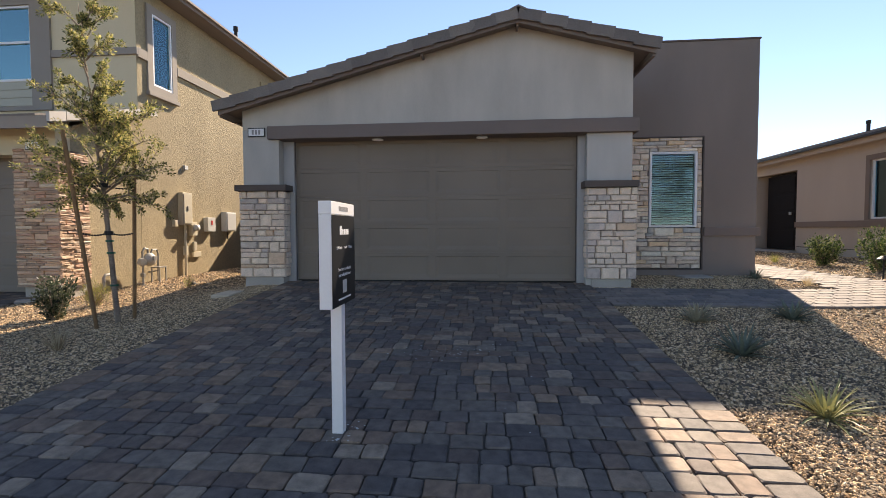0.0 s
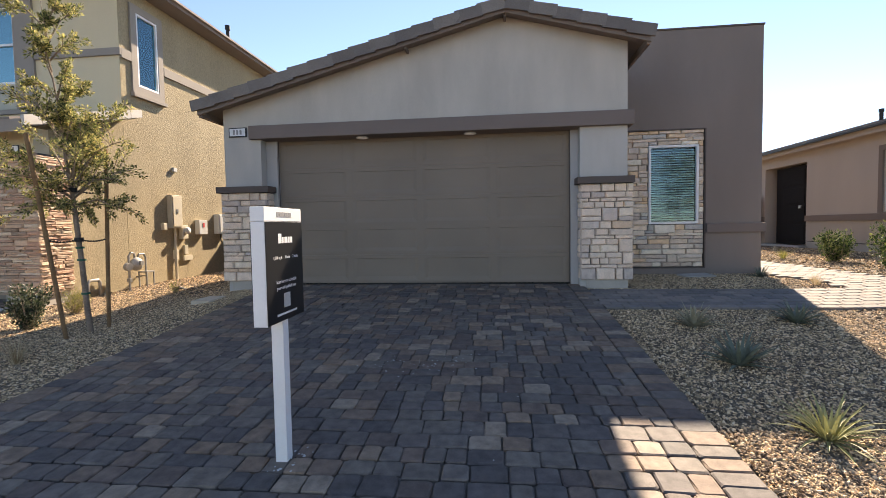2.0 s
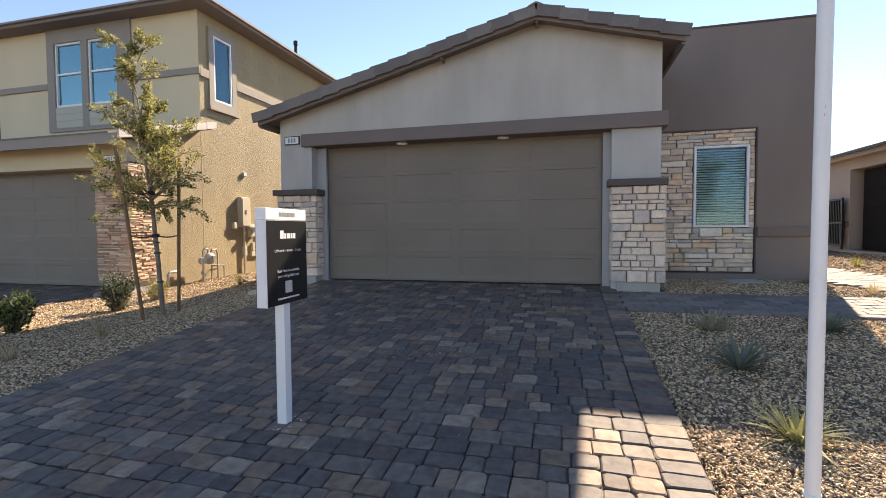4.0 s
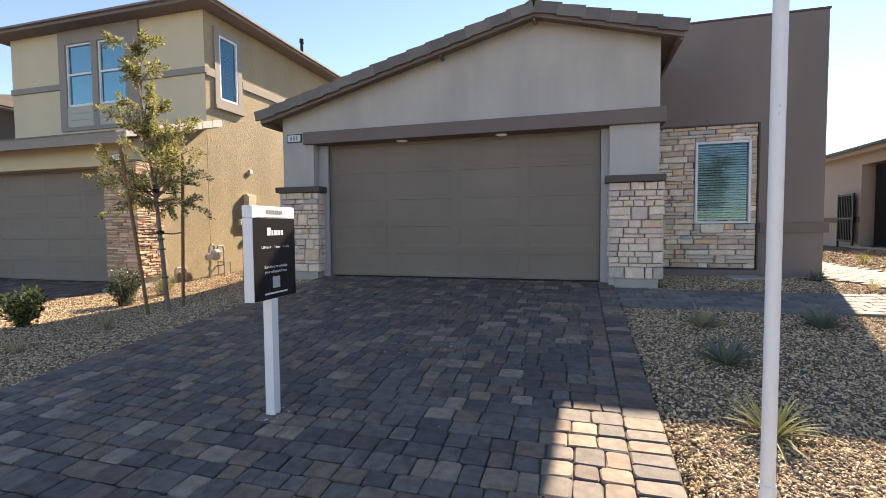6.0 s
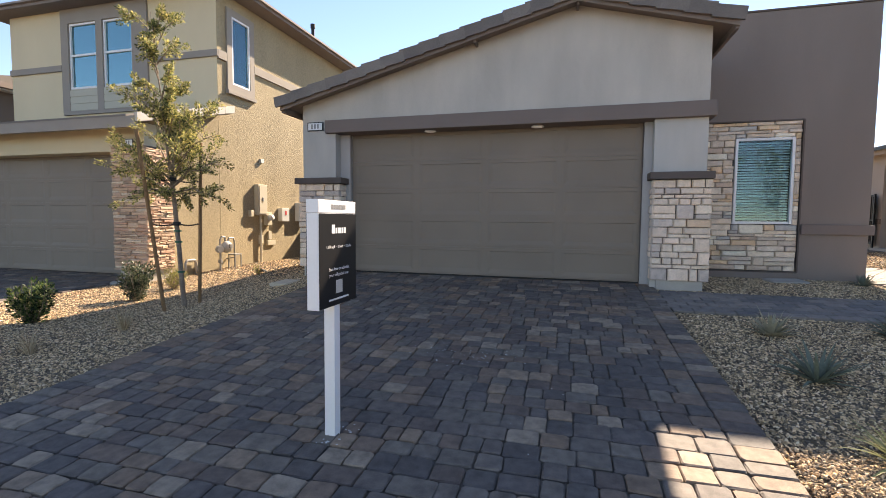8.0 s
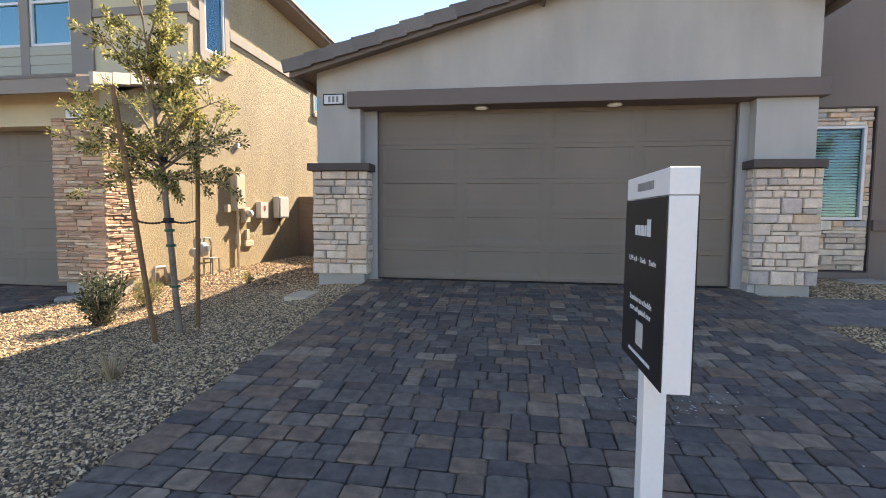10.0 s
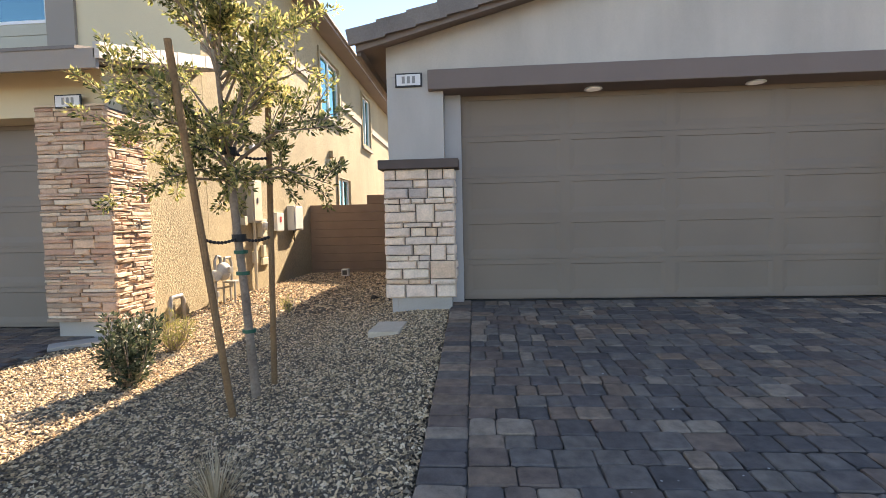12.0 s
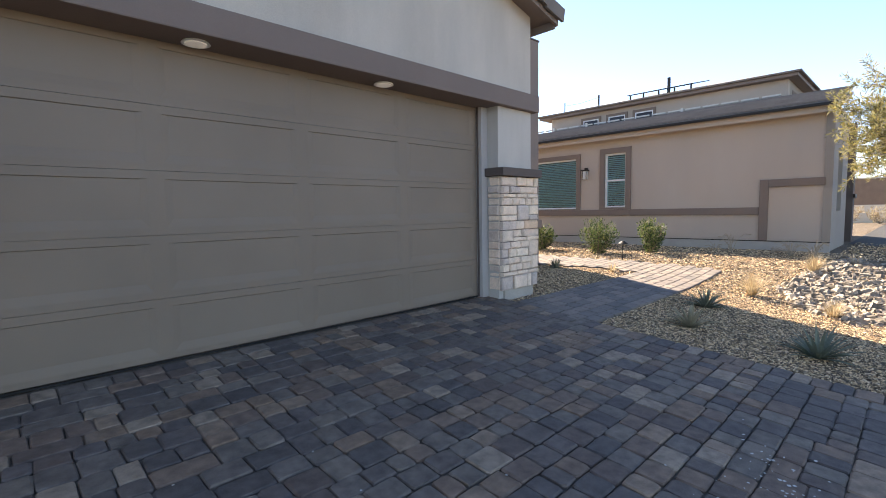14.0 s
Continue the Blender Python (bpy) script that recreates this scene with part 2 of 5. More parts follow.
DRYAGAVE = leafmat("grey green and straw blades", [(0.10, 0.11, 0.07), (0.20, 0.20, 0.13), (0.34, 0.30, 0.20), (0.15, 0.16, 0.10)], 0.2, 0.6)
STRAW = leafmat("dry straw grass", [(0.33, 0.25, 0.15), (0.44, 0.35, 0.22), (0.54, 0.45, 0.31)], 0.35, 0.8)
SAGE = leafmat("yellow green wispy leaves", [(0.16, 0.17, 0.05), (0.33, 0.30, 0.10)], 0.4, 0.7)


def glassmat(name, tint, gloss, coat=(1, 1, 1)):
    m = bpy.data.materials.new(name)
    m.use_nodes = True
    nt = m.node_tree
    nt.nodes.remove(nt.nodes["Principled BSDF"])
    tr, gl, mx, fr, ad = (nt.nodes.new(k) for k in ("ShaderNodeBsdfTransparent", "ShaderNodeBsdfGlossy", "ShaderNodeMixShader", "ShaderNodeFresnel", "ShaderNodeMath"))
    tr.inputs[0].default_value = (*tint, 1)
    gl.inputs["Color"].default_value = (*coat, 1)
    gl.inputs["Roughness"].default_value = 0.01
    ad.inputs[1].default_value = gloss
    nt.links.new(fr.outputs[0], ad.inputs[0])
    nt.links.new(ad.outputs[0], mx.inputs[0])
    nt.links.new(tr.outputs[0], mx.inputs[1])
    nt.links.new(gl.outputs[0], mx.inputs[2])
    nt.links.new(mx.outputs[0], nt.nodes["Material Output"].inputs[0])
    return m


GLASS = glassmat("low-e window glass", (0.64, 0.74, 0.75), 0.04, (0.66, 0.85, 0.92))
GLASS_FRONT = glassmat("clear window glass", (0.84, 0.93, 0.93), -0.005, (0.62, 0.86, 0.95))
GLASS_MID = glassmat("blue tinted window glass", (0.66, 0.86, 0.94), 0.07, (0.55, 0.86, 0.95))
GLASS_BLUE = glassmat("teal reflecting window glass", (0.30, 0.46, 0.52), 0.26, (0.50, 0.86, 0.90))


def glowmat(name, col, strength):
    m = bpy.data.materials.new(name)
    m.use_nodes = True
    b = m.node_tree.nodes["Principled BSDF"]
    b.inputs["Base Color"].default_value = (0.8, 0.78, 0.74, 1)
    b.inputs["Emission Color"].default_value = (*col, 1)
    b.inputs["Emission Strength"].default_value = strength
    return m


LED = glowmat("frosted recessed lamp", (1.0, 0.94, 0.85), 0.03)


# ---- builders ----
def thing(name, x, y, z, label, category, group="", kind=""):
    ob = new(name)
    ob.location = (x, y, z)
    ob.empty_display_size = 0.1
    return tagged(ob, label, category, group, kind)


def finish(name, bm, material, smooth=False):
    me = bpy.data.meshes.new(name)
    bm.normal_update()
    bm.to_mesh(me)
    bm.free()
    me.materials.append(material)
    if smooth:
        me.shade_smooth()
    return me


def hang(ob, parent):
    """Parents ob, whose coordinates are in the world, under parent."""
    ob.parent = parent
    if parent.type == "EMPTY":
        ob.matrix_parent_inverse = Matrix.Translation(parent.location).inverted()
    return ob


def part(name, bm, material, parent, label="", smooth=False):
    ob = hang(new(name, finish(name, bm, material, smooth)), parent)
    if label:
        tagged(ob, label)
    return ob


def solo(name, bm, material, label, category, group="", kind="", smooth=False):
    return tagged(new(name, finish(name, bm, material, smooth)), label, category, group, kind)


def box(bm, x0, x1, y0, y1, z0, z1, bevel=0.0, m=None):
    r = bmesh.ops.create_cube(bm, size=1.0)
    vs = r["verts"]
    for v in vs:
        v.co = Vector((x0 + (v.co.x + 0.5) * (x1 - x0), y0 + (v.co.y + 0.5) * (y1 - y0), z0 + (v.co.z + 0.5) * (z1 - z0)))
    if bevel:
        es = list({e for v in vs for e in v.link_edges})
        r = bmesh.ops.bevel(bm, geom=es, offset=bevel, segments=2, affect="EDGES", profile=0.6)
        vs = list({v for f in r["faces"] for v in f.verts} | {v for v in vs if v.is_valid})
    if m is not None:
        for v in vs:
            v.co = m @ v.co
    return vs


def bx(*a, **k):
    bm = bmesh.new()
    box(bm, *a, **k)
    return bm


def prism(bm, pts, axis, a0, a1):
    """Extrudes a polygon. axis y: pts are (x, z); axis x: pts are (y, z); axis z: pts are (x, y)."""
    def co(p, a):
        return {"y": (p[0], a, p[1]), "x": (a, p[0], p[1]), "z": (p[0], p[1], a)}[axis]
    lo = [bm.verts.new(co(p, a0)) for p in pts]
    hi = [bm.verts.new(co(p, a1)) for p in pts]
    fs = [bm.faces.new(lo), bm.faces.new(hi)]
    n = len(pts)
    for i in range(n):
        fs.append(bm.faces.new((lo[i], lo[(i + 1) % n], hi[(i + 1) % n], hi[i])))
    bmesh.ops.recalc_face_normals(bm, faces=fs)


def pr(pts, axis, a0, a1):
    bm = bmesh.new()
    prism(bm, pts, axis, a0, a1)
    return bm


def holed(axis, a0, a1, u0, u1, z0, z1, holes):
    """A wall with thickness from a0 to a1 and openings (u0, u1, z0, z1) right through it. axis x or y is its normal."""
    bm = bmesh.new()
    us = sorted({u0, u1, *[h[0] for h in holes], *[h[1] for h in holes]})
    zs = sorted({z0, z1, *[h[2] for h in holes], *[h[3] for h in holes]})
    def gone(i, j):
        if i < 0 or j < 0 or i >= len(us) - 1 or j >= len(zs) - 1:
            return True
        u, z = (us[i] + us[i + 1]) / 2, (zs[j] + zs[j + 1]) / 2
        return any(h[0] < u < h[1] and h[2] < z < h[3] for h in holes)
    cache = {}
    def v(u, z, a):
        k = (u, z, a)
        if k not in cache:
            cache[k] = bm.verts.new((a, u, z) if axis == "x" else (u, a, z))
        return cache[k]
    for i in range(len(us) - 1):
        for j in range(len(zs) - 1):
            if gone(i, j):
                continue
            ua, ub, za, zb = us[i], us[i + 1], zs[j], zs[j + 1]
            for a in (a0, a1):
                bm.faces.new((v(ua, za, a), v(ub, za, a), v(ub, zb, a), v(ua, zb, a)))
            for di, dj, p, q in ((-1, 0, (ua, za), (ua, zb)), (1, 0, (ub, za), (ub, zb)), (0, -1, (ua, za), (ub, za)), (0, 1, (ua, zb), (ub, zb))):
                if gone(i + di, j + dj):
                    bm.faces.new((v(*p, a0), v(*q, a0), v(*q, a1), v(*p, a1)))
    bmesh.ops.recalc_face_normals(bm, faces=bm.faces[:])
    return bm


def tube(bm, pts, radii, sides=8):
    """A tapered tube through pts."""
    rings = []
    for i, p in enumerate(pts):
        p = Vector(p)
        d = (Vector(pts[min(i + 1, len(pts) - 1)]) - Vector(pts[max(i - 1, 0)])).normalized()
        a = d.orthogonal().normalized() if i == 0 else (last - d * last.dot(d)).normalized()
        last = a
        b = d.cross(a)
        rings.append([bm.verts.new(p + radii[i] * (math.cos(2 * math.pi * k / sides) * a + math.sin(2 * math.pi * k / sides) * b)) for k in range(sides)])
    for r, s in zip(rings, rings[1:]):
        for k in range(sides):
            bm.faces.new((r[k], r[(k + 1) % sides], s[(k + 1) % sides], s[k]))
    bm.faces.new(rings[0][::-1])
    bm.faces.new(rings[-1])


def tb(pts, radii, sides=8):
    bm = bmesh.new()
    tube(bm, pts, radii if isinstance(radii, (list, tuple)) else [radii] * len(pts), sides)
    return bm


def mesh_from(name, verts, faces, material):
    me = bpy.data.meshes.new(name)
    me.from_pydata(verts, [], faces)
    me.materials.append(material)
    me.update()
    return me


# ---- levels of the ground ----
def drive_z(y):
    return 0.615 + 0.08 * (min(y, 8.25) - 8.25)


def ease(a, b, v):
    t = max(0.0, min(1.0, (v - a) / (b - a)))
    return t * t * (3 - 2 * t)


def ground_z(x, y):
    y = max(y, -4.0)
    d = drive_z(y) - 0.035
    low = min(d, 0.235 + 0.185 * ease(6.4, 10.0, y))
    z = d + (low - d) * ease(3.9, 5.6, -x)
    z += max(0.0, 0.125 + 0.03 * min(y, 7.8) - z) * ease(6.7, 7.75, -x)
    return z + (max(0.725, d) - d) * ease(4.5, 9.3, x) * ease(1.0, 6.0, y)


# ---- ground ----
def axis_steps(a, b, step, far):
    inner = list(np.arange(a, b + 1e-6, step))
    return [-far, -far / 4, a - 60, a - 20, a - 6] + inner + [b + 6, b + 20, b + 60, far / 4, far]


gx, gy = axis_steps(-14, 16, 0.3, 2500), axis_steps(-4, 22, 0.3, 2500)
gv = [(x, y, ground_z(x, y) - (0.06 if -3.6 < x < 1.65 and y < 8.2 else 0)) for y in gy for x in gx]
gw = len(gx)
gf = [(j * gw + i, j * gw + i + 1, (j + 1) * gw + i + 1, (j + 1) * gw + i) for j in range(len(gy) - 1) for i in range(gw - 1)]
ground = tagged(new("ground", mesh_from("ground", gv, gf, GROUND)), "tan and grey gravel yard ground", "ground", kind="structure")
tagged(new("road", finish("road", bx(-300, 300, -14, -4.6, -0.6, -0.36), ASPHALT)), "grey asphalt street beyond the driveway", "road", kind="structure")

# ---- driveway bed and walk bed ----
DX0, DX1 = -3.66, 1.69
driveway = tagged(new("driveway", finish("driveway", pr([(-4.6, drive_z(-4.6) - 0.02), (8.24, drive_z(8.24) - 0.02), (8.24, 0.30), (-4.6, -0.7)], "x", DX0, DX1), JOINT)),
                  "dark tumbled paver driveway sloping up to the garage", "driveway", kind="structure")
WALK_L = [(1.70, 6.66), (6.56, 6.62), (6.40, 9.6), (6.38, 14.0), (5.35, 14.0), (5.25, 9.2), (5.45, 7.70), (1.70, 7.74)]


def walk_z(x, y):
    return ground_z(x, y) + 0.035


bm = bmesh.new()
wk_top = [bm.verts.new((x, y, walk_z(x, y) - 0.09)) for x, y in WALK_L]
wk_low = [bm.verts.new((x, y, 0.2)) for x, y in WALK_L]
bm.faces.new(wk_top)
for i in range(len(WALK_L)):
    j = (i + 1) % len(WALK_L)
    bm.faces.new((wk_low[i], wk_low[j], wk_top[j], wk_top[i]))
bmesh.ops.triangulate(bm, faces=bm.faces[:])
pavement = tagged(new("pavement", finish("pavement", bm, JOINT)), "paver garden walk branching from the driveway", "pavement", kind="structure")

# ---- the house ----
house = thing("house", 0, 9, 0.6, "grey stucco gabled house with taupe block and double garage", "house")
FY = 7.96                                   # front of the gable wall
SL = 0.262                                  # roof slope
RX, RZ = 0.45, 4.90                         # ridge, at the underside of the roof


def under(x):
    return RZ - SL * abs(x - RX)


gable = part("gable_wall", pr([(-4.36, 3.30), (2.335, 3.30), (2.335, under(2.335)), (RX, RZ), (-4.36, under(-4.36))], "y", FY, 8.22), STUCCO, house, "warm grey stucco gable wall")
part("pier_wall", bx(-4.36, -3.70, FY, 8.42, 0.45, 3.298), STUCCO_PIER, house, "grey stucco pier beside the garage door")
part("pier_wall", bx(1.61, 2.335, FY, 8.42, 0.45, 3.298), STUCCO_PIER, house, "grey stucco pier beside the garage door")
part("side_wall", pr([(8.425, 0.2), (20, 0.2), (20, 3.6), (8.425, 3.6)], "x", -4.358, -4.15), STUCCO, house)
part("back_wall", bx(-4.36, 5.29, 20, 20.2, 0.2, 3.6), STUCCO, house)
part("lintel_wall", bx(-3.70, 1.61, 8.23, 8.45, 3.14, 4.2), STUCCO_DARK, house)
part("beam", bx(-3.87, 2.42, 7.87, 8.30, 3.118, 3.345, bevel=0.012), TRIM, house, "brown stucco beam over the garage door")
for s, a, b in ((-1, -3.70, -3.50), (1, 1.49, 1.612)):
    bm = bmesh.new()
    box(bm, a, b, 8.14, 8.42, 0.45, 3.117, bevel=0.006)
    part("door_jamb", bm, JAMB, house, "pale grey painted garage door jamb")
    e = -3.515 if s < 0 else 1.495
    part("weather_strip", bx(e - 0.018, e + 0.018, 8.19, 8.215, 0.62, 3.117), CAP, house)

# garage door of five sections with four long embossed panels each
gdoor = part("garage_door", bx(-3.5, 1.49, 8.268, 8.30, 0.62, 3.13), DOOR, house, "closed taupe steel sectional garage door")
def door_section(x0, x1, za, zb, y, n=4, edge=0.055, gap=0.10, top=0.062, low=0.055, depth=0.010, thick=0.03):
    """One leaf of a sectional door: a single sheet with n long panels pressed into it, folded back round its rim."""
    bm = bmesh.new()
    us = [x0]
    w = (x1 - x0 - 2 * edge - (n - 1) * gap) / n
    for k in range(n):
        us += [x0 + edge + k * (w + gap), x0 + edge + k * (w + gap) + w]
    us.append(x1)
    zs = [za, za + low, zb - top, zb]
    v = {(i, j): bm.verts.new((u, y, z)) for i, u in enumerate(us) for j, z in enumerate(zs)}
    for i in range(len(us) - 1):
        for j in range(3):
            c = [v[i, j], v[i + 1, j], v[i + 1, j + 1], v[i, j + 1]]
            if j == 1 and i % 2 == 1:
                last = c
                for side, bot, ins, dy in ((0.012, 0.010, 0.002, 0.001), (0.06, 0.070, 0.007, depth), (0.075, 0.085, 0.012, depth)):
                    r = [bm.verts.new((us[i] + side if q in (0, 3) else us[i + 1] - side, y + dy, zs[1] + bot if q < 2 else zs[2] - ins)) for q in range(4)]
                    for q in range(4):
                        bm.faces.new((last[q], last[(q + 1) % 4], r[(q + 1) % 4], r[q]))
                    last = r
                bm.faces.new(last)
            else:
                bm.faces.new(c)
    rim = [v[i, 0] for i in range(len(us))] + [v[len(us) - 1, j] for j in (1, 2, 3)] + [v[i, 3] for i in range(len(us) - 2, -1, -1)] + [v[0, j] for j in (2, 1)]
    back = [bm.verts.new((p.co.x, y + thick, p.co.z)) for p in rim]
    for q in range(len(rim)):
        bm.faces.new((rim[q], rim[(q + 1) % len(rim)], back[(q + 1) % len(rim)], back[q]))
    bmesh.ops.recalc_face_normals(bm, faces=bm.faces[:])
    return bm


for k in range(5):
    part("door_section", door_section(-3.5, 1.49, 0.617 + k * 0.5028, 0.617 + (k + 1) * 0.5028 - 0.003, 8.235), DOOR, gdoor)
part("bottom_seal", bx(-3.5, 1.49, 8.235, 8.262, 0.603, 0.627), RUBBER, gdoor, "black rubber bottom seal")

for x in (-1.95, -0.13):
    bm = bmesh.new()
    bmesh.ops.create_cone(bm, cap_ends=True, segments=28, radius1=0.105, radius2=0.095, depth=0.014, matrix=Matrix.Translation((x, 8.08, 3.110)))
    tr = part("lamp_trim", bm, VINYL, house, "white ring of a recessed soffit lamp")
    bm = bmesh.new()
    bmesh.ops.create_cone(bm, cap_ends=True, segments=28, radius1=0.078, radius2=0.084, depth=0.008, matrix=Matrix.Translation((x, 8.08, 3.1005)))
    part("lamp_lens", bm, LED, tr, "frosted lamp lens")


# stone facing
def stone_mesh(w, h, d, seed, rough):
    """A split-faced stone w wide, h high, standing d out of the wall, its face towards -y; origin in the middle of its back."""
    rnd = random.Random(seed)
    bm = bmesh.new()
    nx = 3 if w > 0.2 else 2
    cols = [-w / 2 + w * i / nx for i in range(nx + 1)]
    c = min(0.015, h * 0.2, w * 0.2)
    lean = [rnd.uniform(-0.012, 0.012) if w > 0.09 else 0.0 for _ in range(4)]
    def ring(inset, y, j):
        lo, hi = [], []
        for i, x in enumerate(cols):
            xx = x + (inset if i == 0 else -inset if i == nx else 0)
            if y and i in (0, nx):
                xx += (abs(lean[0]) if i == 0 else -abs(lean[1])) * rnd.uniform(0.3, 1.2)
            jz = j * rnd.uniform(-1, 1)
            lo.append((xx, y + j * rnd.uniform(-1, 1) * 1.2, -h / 2 + inset + jz))
            hi.append((xx, y + j * rnd.uniform(-1, 1) * 1.2, h / 2 - inset + j * rnd.uniform(-1, 1)))
        return [bm.verts.new(p) for p in lo + hi[::-1]]
    back = ring(0, 0.0, 0)
    mid = ring(0.0, -d + c, rough * 0.4)
    face = ring(c, -d, rough)
    for r, s in ((back, mid), (mid, face)):
        n = len(r)
        for i in range(n):
            bm.faces.new((r[i], r[(i + 1) % n], s[(i + 1) % n], s[i]))
    n = nx + 1
    for i in range(nx):
        bm.faces.new((face[i], face[i + 1], face[2 * n - 2 - i], face[2 * n - 1 - i]))
    bmesh.ops.recalc_face_normals(bm, faces=bm.faces[:])
    return bm


def stone_layout(w, h, rnd, heights, lengths, big=0.2):
    """Rectangles (x, z, w, h) that fill w by h: courses of uneven height with broken joints, some stones two courses tall."""
    rows, z = [], 0.0
    if isinstance(heights, list):            # given courses, bottom first
        for ch in heights:
            rows.append((z, ch * h / sum(heights)))
            z += rows[-1][1]
    while z < h - 1e-6:
        ch = rnd.choice(heights) * rnd.uniform(0.85, 1.15)
        if h - z - ch < 0.7 * min(heights):
            ch = h - z
        rows.append((z, ch))
        z += ch
    out, blocked = [], []
    for i, (z, ch) in enumerate(rows):
        free, x = [], 0.0
        for a, b in sorted(blocked):
            if a > x + 1e-6:
                free.append((x, a))
            x = b
        if x < w - 1e-6:
            free.append((x, w))
        blocked = []
        for a, b in free:
            x = a
            while x < b - 1e-6:
                sw = rnd.uniform(*lengths)
                if b - x - sw < lengths[0] * 0.75:
                    sw = b - x
                if sw > lengths[1] * 1.35:
                    sw *= rnd.uniform(0.4, 0.6)
                if sw < lengths[1] * 0.85 and i + 1 < len(rows) and ch + rows[i + 1][1] < 2.1 * max(heights) and rnd.random() < big:
                    out.append((x, z, sw, ch + rows[i + 1][1]))
                    blocked.append((x, x + sw))
                else:
                    out.append((x, z, sw, ch))
                x += sw
    return out


def face_stones(parent, material, at, turn, w, h, seed, heights, lengths, depth, rough=0.006, gap=0.007, big=0.12, holes=()):
    """Stones over a w by h rectangle whose lower left corner is at `at`, facing -y turned by `turn` degrees about z."""
    rnd = random.Random(seed)
    base = pose(*at, 0, 0, turn)
    for x, z, sw, sh in stone_layout(w, h, rnd, heights, lengths, big):
        pieces = [(x, x + sw, z, z + sh)]
        for hx0, hx1, hz0, hz1 in holes:
            nxt = []
            for a, b, c, d in pieces:
                if b <= hx0 or a >= hx1 or d <= hz0 or c >= hz1:
                    nxt.append((a, b, c, d))
                    continue
                if a < hx0: nxt.append((a, hx0, c, d))
                if b > hx1: nxt.append((hx1, b, c, d))
                if c < hz0: nxt.append((max(a, hx0), min(b, hx1), c, hz0))
                if d > hz1: nxt.append((max(a, hx0), min(b, hx1), hz1, d))
            pieces = nxt
        for a, b, c, d in pieces:
            if b - a < 0.025 or d - c < 0.02:
                continue
            bm = stone_mesh(b - a - gap, d - c - gap, depth + rnd.uniform(-0.012, 0.012), rnd.random(), rough)
            ob = new("stone", finish("stone", bm, material))
            hang(ob, parent)
            ob.matrix_basis = base @ pose((a + b) / 2, 0, (c + d) / 2)


PIER_L = (0.12, 0.38)
COURSES = ([0.15, 0.06, 0.11, 0.09, 0.06, 0.115, 0.09, 0.10, 0.055, 0.12, 0.085, 0.06, 0.11, 0.09, 0.115],
           [0.18, 0.055, 0.095, 0.086, 0.113, 0.093, 0.052, 0.097, 0.116, 0.072, 0.127, 0.095, 0.055, 0.095, 0.12])
for k, (xa, xb) in enumerate(((-4.385, -3.615), (1.635, 2.375))):
    core = part("stone_pier", bx(xa + 0.005, xb - 0.005, 7.93, 8.36, 0.70, 2.22), MORTAR, house, "pier faced with pale stacked ledge stone")
    face_stones(core, STONE, (xa - 0.035, 7.935, 0.70), 0, xb - xa + 0.07, 1.515, 11 + k, COURSES[k], PIER_L, 0.055, 0.006, 0.008, 0.08)
    face_stones(core, STONE, (xb, 7.935, 0.70), 90, 0.40 if k else 0.20, 1.515, 21 + k, COURSES[k], PIER_L, 0.04, 0.006, 0.008, 0.08)
    face_stones(core, STONE, (xa, 8.135 if k else 8.345, 0.70), -90, 0.20 if k else 0.41, 1.515, 31 + k, COURSES[k], PIER_L, 0.04, 0.006, 0.008, 0.08)
    part("pier_cap", bx(xa - 0.085, xb + 0.085 - 0.04 * k, 7.83, 8.137 if k == 0 else 8.42, 2.218, 2.325, bevel=0.008), CAP, house, "dark brown stucco cap on the stone pier")
    part("pier_base", bx(xa + 0.10 - 0.04 * k, xb - 0.02 - 0.02 * k, 7.925, 8.40, 0.40, 0.705, bevel=0.006), CONC, house, "bare concrete footing under the stone")

# taupe side block with a recessed stone panel round its window
BY = 9.84
part("block_wall_front", holed("y", BY, BY + 0.25, 2.336, 5.295, 0.45, 5.25, [(2.5, 4.29, 0.70, 3.385)]), STUCCO_DARK, house, "tall taupe stucco wall block")
part("block_wall_side", bx(5.045, 5.295, BY + 0.252, 20.0, 0.35, 5.25), STUCCO_DARK, house)
part("block_wall_inner", bx(2.34, 2.55, BY + 0.252, 20.0, 3.2, 5.25), STUCCO_DARK, house)
part("flat_roof", bx(2.56, 5.04, BY + 0.26, 20.0, 4.6, 4.75), TILE_FAR, house)
part("parapet_cap", bx(2.32, 5.312, BY - 0.018, BY + 0.27, 5.252, 5.285, bevel=0.006), CAP, house, "dark metal parapet cap")
part("parapet_cap", bx(5.03, 5.312, BY + 0.272, 20.0, 5.252, 5.285), CAP, house)
part("connecting_wall", bx(2.12, 2.336, 8.23, BY + 0.002, 0.4, 4.30), STUCCO_DARK, house)
part("band", bx(4.295, 5.36, BY - 0.055, BY + 0.001, 1.385, 1.56, bevel=0.01), TRIM, house, "brown stucco band")
part("band", bx(5.296, 5.36, BY + 0.002, 12.0, 1.385, 1.56, bevel=0.01), TRIM, house)
part("band", bx(2.336, 2.50, BY - 0.055, BY + 0.001, 1.385, 1.56, bevel=0.01), TRIM, house)
part("plinth", bx(4.3, 5.30, BY - 0.010, BY - 0.001, 0.4, 0.66), STUCCO_DARK, house)
part("scupper", bx(5.297, 5.36, 10.6, 10.95, 4.25, 4.42, bevel=0.006), CAP, house, "brown roof drain outlet")
veneer = part("stone_panel", holed("y", BY + 0.07, BY + 0.2, 2.45, 4.288, 0.66, 3.40, [(3.24, 4.175, 1.555, 3.09)]), MORTAR, house, "recessed panel of pale stacked ledge stone round a window")
